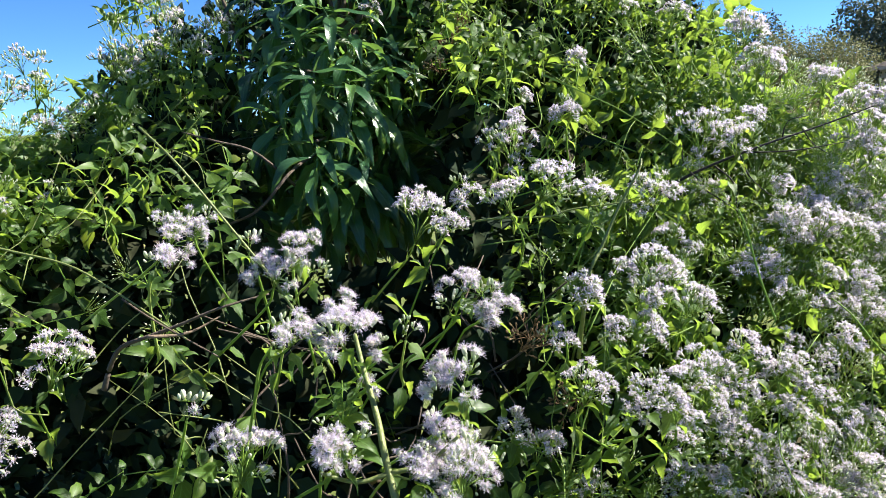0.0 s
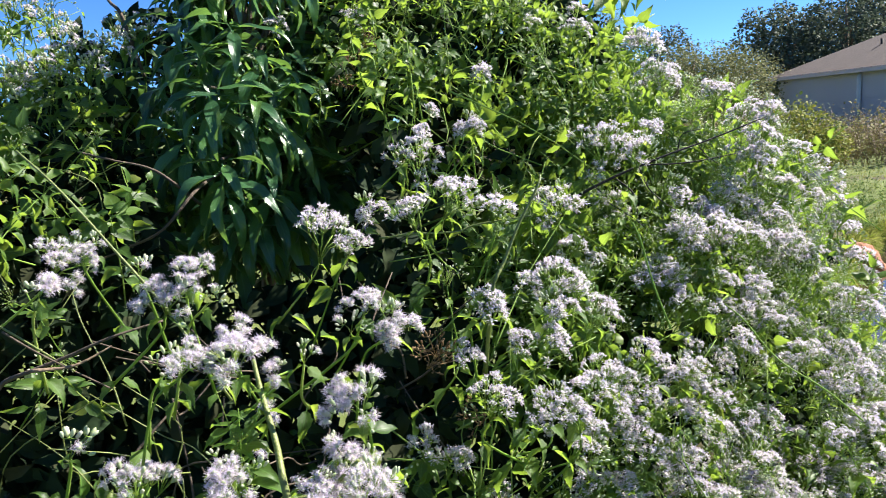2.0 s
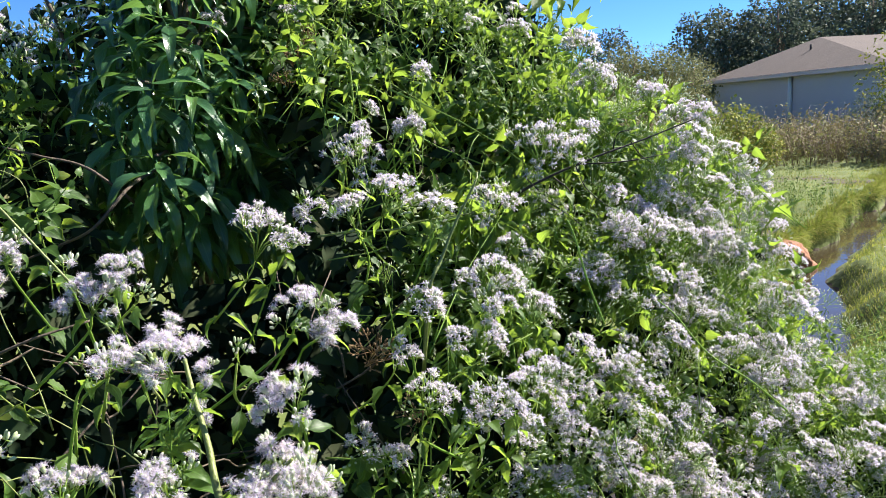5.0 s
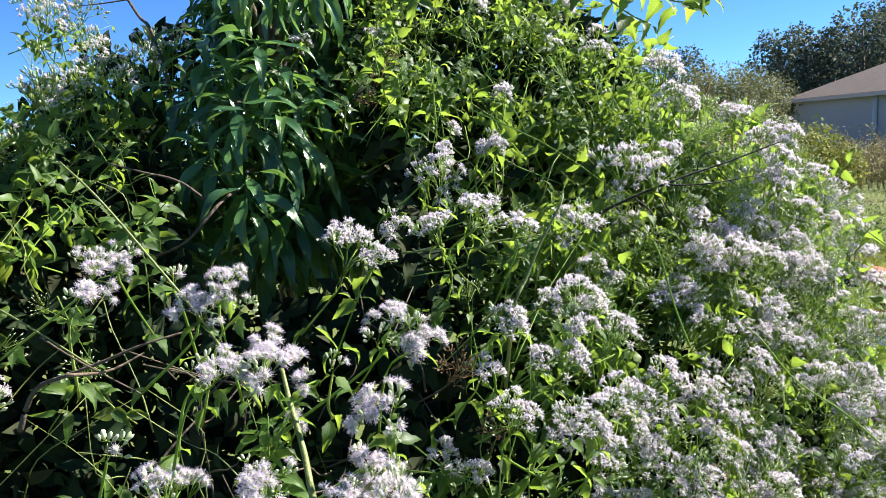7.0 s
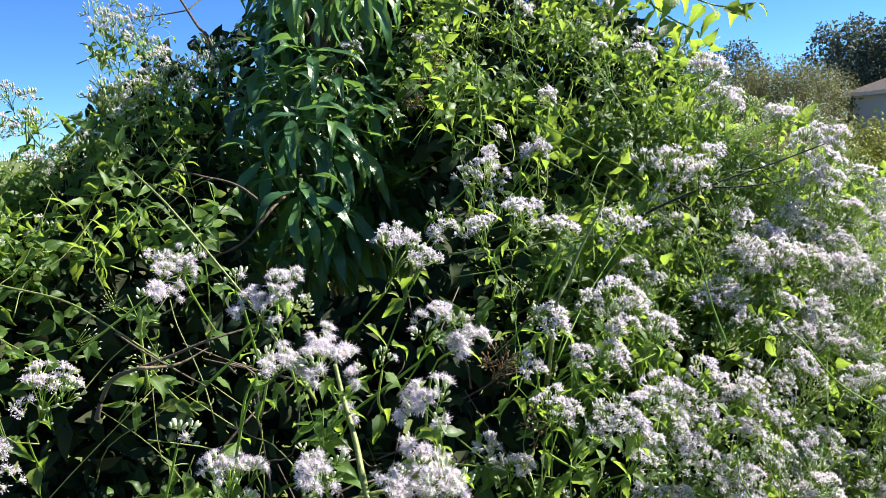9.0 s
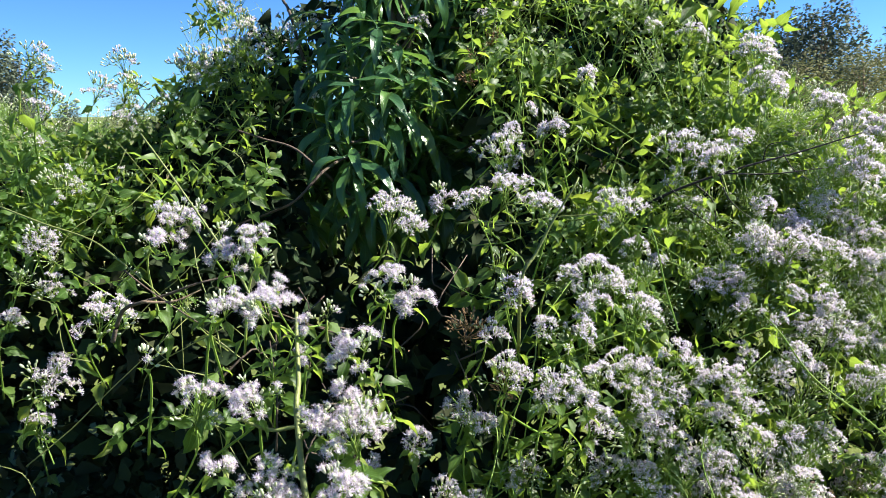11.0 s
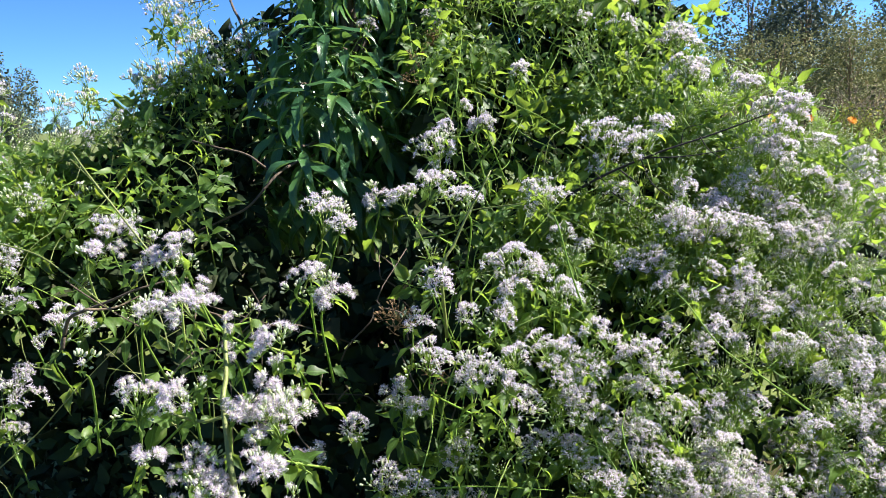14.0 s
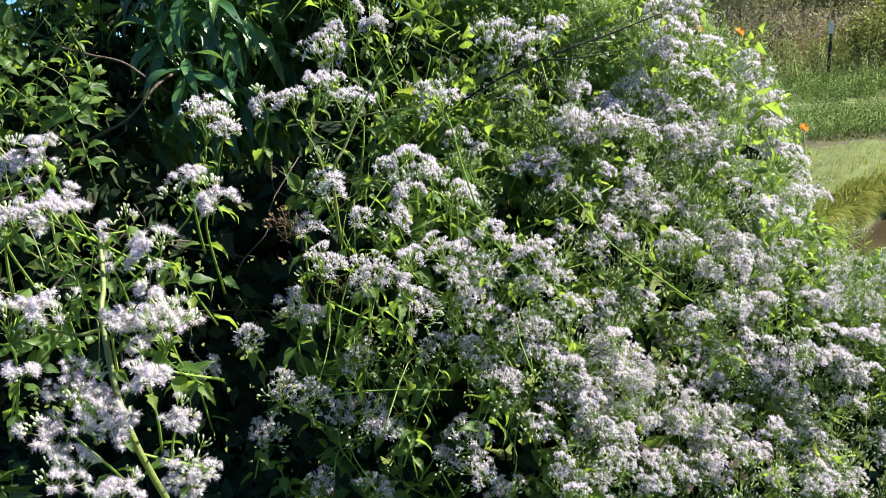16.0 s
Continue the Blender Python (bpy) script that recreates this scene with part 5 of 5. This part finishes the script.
lean = unit(np.column_stack([r.normal(size=count), r.normal(size=count), r.normal(size=count) * 0.1]) - 0.9 * np.sign(w_)[:, None] * np.array([*side, 0]))
rot = basis(lean, np.tile([0, 0, 1.0], (count, 1)))
grass = new("grass", mesh_of("grass", strewn([blade], np.zeros(count, int), rot, p, np.where((w_ < -0.1) & (w_ > -0.62), 1.5, 1.0) * r.uniform(0.035, 0.085, count)), [GRASS]))
n = 16000
s_ = -3 + 14 * r.uniform(size=n) ** 1.2
w_ = -0.44 + 0.2 * np.clip((s_ - 3.5) / 2, 0, 1) - wander(s_) + r.uniform(-0.06, 0.06, n)
xy = DITCH + s_[:, None] * DITCH_WAY + w_[:, None] * side
p = np.column_stack([xy, np.maximum(ground_height(xy[:, 0], xy[:, 1]), -0.16 * r.uniform(size=n))])
lean = unit(np.array([*side * 0.25, -1.0]) + r.normal(size=(n, 3)) * 0.3)
over = new("hanging_grass", mesh_of("hanging_grass", strewn([blade], np.zeros(n, int), basis(lean, unit(np.array([*side, 0.5]) + r.normal(size=(n, 3)) * 0.2)), p, r.uniform(0.08, 0.17, n)), [GRASS]))
tagged(over, "long green grass hanging over the steep ditch bank", "grass", kind="stuff")
tagged(grass, "sunlit meadow grass leaning over the ditch banks", "grass", kind="stuff")


def weed_shape(seed, height, leaves, size, mats=(0, 1)):
    r = np.random.default_rng(seed)
    bits = []
    for k in range(3):
        e = np.array([r.normal() * 0.3, r.normal() * 0.3, 1.0]) * height * r.uniform(0.5, 1.0)
        line = spline([(0, 0, 0), e * (0.4, 0.4, 0.5), e], 2)
        bits.append(tube(line[::2], 0.006, 0.003, 3, 1))
        for i in range(leaves):
            q = line[int(r.integers(1, len(line)))] + r.normal(size=3) * 0.05
            d = unit(r.normal(size=3) + (0, 0, 0.1))
            bits.append(moved(FAR_LEAVES[i % 3], basis(d, unit(r.normal(size=3) * 0.6 + (0, 0, 1))), q, size * r.uniform(0.6, 1.3)))
    return join(bits)


BRUSH_LEAF = crown_paint("brush_leaf", (0.14, 0.115, 0.05), (0.23, 0.19, 0.085), (0.25, 0.29, 0.08))
OLIVE_BRUSH = crown_paint("olive_brush", (0.045, 0.052, 0.022), (0.08, 0.092, 0.036), (0.16, 0.165, 0.06))
BRUSH_STEM = plain_paint("brush_stem", (0.15, 0.11, 0.075), (0.26, 0.20, 0.14), 3, 0.9)
WEED_LEAF = crown_paint("weed_leaf", (0.05, 0.10, 0.02), (0.10, 0.17, 0.03), (0.20, 0.26, 0.06))


def patch(name, label, category, shapes, mats, xy, scale, r):
    n = len(xy)
    p = np.column_stack([xy, ground_height(xy[:, 0], xy[:, 1]) - 0.02])
    a = r.uniform(0, 6.28, n)
    rot = np.zeros((n, 3, 3))
    rot[:, 0, 0], rot[:, 0, 1], rot[:, 1, 0], rot[:, 1, 1], rot[:, 2, 2] = np.cos(a), -np.sin(a), np.sin(a), np.cos(a), 1
    ob = new(name, mesh_of(name, strewn(shapes, r.integers(len(shapes), size=n), rot, p, scale * r.uniform(0.65, 1.2, n)), mats))
    return tagged(ob, label, category, kind="stuff")


brush = [weed_shape(50 + i, 1.25, 11, 0.07) for i in range(6)]
n = 650
a, far = np.radians(r.uniform(21, 41, n)), r.uniform(18.5, 25, n)
patch("brush", "dry brown weeds standing in front of the house", "weeds", brush, [BRUSH_LEAF, BRUSH_STEM], np.column_stack([far * np.sin(a), far * np.cos(a)]), 1.0, r)
n = 650
a, far = np.radians(r.uniform(-2, 23, n)), r.uniform(15.5, 26, n)
patch("brush", "tall olive autumn weeds along the garden's edge", "weeds", brush, [OLIVE_BRUSH, DARK_BARK], np.column_stack([far * np.sin(a), far * np.cos(a)]), 1.15, r)
n = 900
a, far = np.radians(r.uniform(-60, -20, n)), r.uniform(8, 24, n)
patch("brush", "dry weeds across the open field", "weeds", brush, [BRUSH_LEAF, BRUSH_STEM], np.column_stack([far * np.sin(a), far * np.cos(a)]), 0.9, r)
weeds = [weed_shape(60 + i, 0.5, 10, 0.05) for i in range(4)]
n = 620
s_ = r.uniform(-4.5, 5, n)
w_ = 0.75 + np.abs(r.normal(size=n)) * 0.9
patch("weeds", "green and brown weeds on the ditch bank", "weeds", weeds, [WEED_LEAF, STALK], DITCH + s_[:, None] * DITCH_WAY + w_[:, None] * side, 0.6, r)
n = 420
patch("weeds", "low tangled weeds on the meadow beside the thicket", "weeds", weeds + brush[:2], [WEED_LEAF, STALK], np.column_stack([r.uniform(4.6, 8.0, n), r.uniform(9.0, 15.0, n)]), 0.45, r)
n = 300
patch("weeds", "low bright green garden plants in a row", "weeds", weeds, [WEED_LEAF, STALK], np.column_stack([r.uniform(5.2, 7.4, n), r.uniform(11.4, 13.0, n)]), 0.6, r)
n = 480
patch("weeds", "dark leafy plants beside the bare garden soil", "weeds", weeds, [WEED_LEAF, STALK], np.column_stack([r.uniform(3.4, 5.9, n), r.uniform(7.9, 10.2, n)]), 0.5, r)

n = 130
patch("weeds", "tall green and dry weeds round the fence post", "weeds", brush + weeds, [BRUSH_LEAF, STALK], np.column_stack([r.uniform(4.6, 7.6, n), r.uniform(13.1, 15.0, n)]), 0.8, r)

# ---- fence post ----
post = thing("fence_post", (6.55, 13.15, 0.0), "dark metal fence post with a white painted tip", "post")
bm = bmesh.new()
box(bm, -0.025, -0.004, -0.3, 0.025, 0.004, 0.86), box(bm, -0.004, 0.0045, -0.3, 0.004, 0.035, 0.86)
part("shaft", bm, DARK_TWIG, post)
bm = bmesh.new()
box(bm, -0.026, -0.005, 0.862, 0.026, 0.036, 1.05)
part("tip", bm, WHITE, post, "white painted tip")

# ---- marigolds among the weeds, a lump of red earth on the bank ----
ORANGE = island_paint("orange_petal", [(0.0, (0.75, 0.28, 0.02)), (1.0, (0.85, 0.42, 0.03))], 0.6, 0.4)
petals = []
for ring, (n_, rad, lift) in enumerate(((11, 0.035, 0.0), (9, 0.026, 0.008), (6, 0.016, 0.014))):
    for k in range(n_):
        a = k * 6.283 / n_ + ring * 0.3
        d = np.array([math.cos(a), math.sin(a), 0.25 + 0.25 * ring])
        petals.append(moved(SMALL_LEAVES[2], basis(unit(d), np.array([0, 0, 1.0])), (0, 0, lift), rad))
MARIGOLD = mesh_of("flower_head", join(petals), [ORANGE])
for a, p, z in ((16.3, (1.62, 3.62, 0.0), 1.44), (18.8, (1.79, 3.57, 0.0), 1.42), (19.9, (1.46, 3.66, 0.0), 1.45), (24.6, (1.93, 3.12, 0.0), 1.02)):
    flower = thing("marigold", p, "orange marigold on a thin green stalk among the weeds", "flower", "marigolds")
    part("stalk", tube(spline([(0, 0, -0.05), (0.05, 0.02, z * 0.5), (0.0, 0.0, z)], 3), 0.006, 0.003, 5), STALK, flower)
    h = part("flower_head", MARIGOLD, None, flower)
    h.matrix_basis = turned(upright((0.2, -0.7, 0.6), a), (0, 0, z), 0.75)
    for k in range(8):
        d = unit(np.array([math.cos(k * 2.4), math.sin(k * 2.4), 0.2]))
        child("leaf", LEAF_MESHES[k % 5], flower, turned(basis(d, np.array([0, 0, 1.0])), np.array(p) + d * 0.02 + (0, 0, z * (0.3 + 0.08 * k)), 0.09))
RED_EARTH = plain_paint("red_earth", (0.26, 0.11, 0.06), (0.38, 0.18, 0.10), 6, 0.95, 0.9, 40, depth=0.02)
bm = bmesh.new()
bmesh.ops.create_icosphere(bm, subdivisions=4, radius=1.0)
for v in bm.verts:
    n_ = noise.noise(v.co * 1.7) * 0.35 + noise.noise(v.co * 5) * 0.12
    v.co = Vector((v.co.x * 0.42, v.co.y * 0.3, v.co.z * 0.22)) * (1 + n_)
clod = new("earth_clod", bpy.data.meshes.new("earth_clod"))
bm.to_mesh(clod.data)
bm.free()
clod.data.materials.append(RED_EARTH)
clod.data.polygons.foreach_set("use_smooth", [True] * len(clod.data.polygons))
clod.matrix_basis = pose(4.88, 7.16, -0.14, 0, 18, 40)
tagged(clod, "crumbling lump of reddish earth on the ditch bank", "soil")
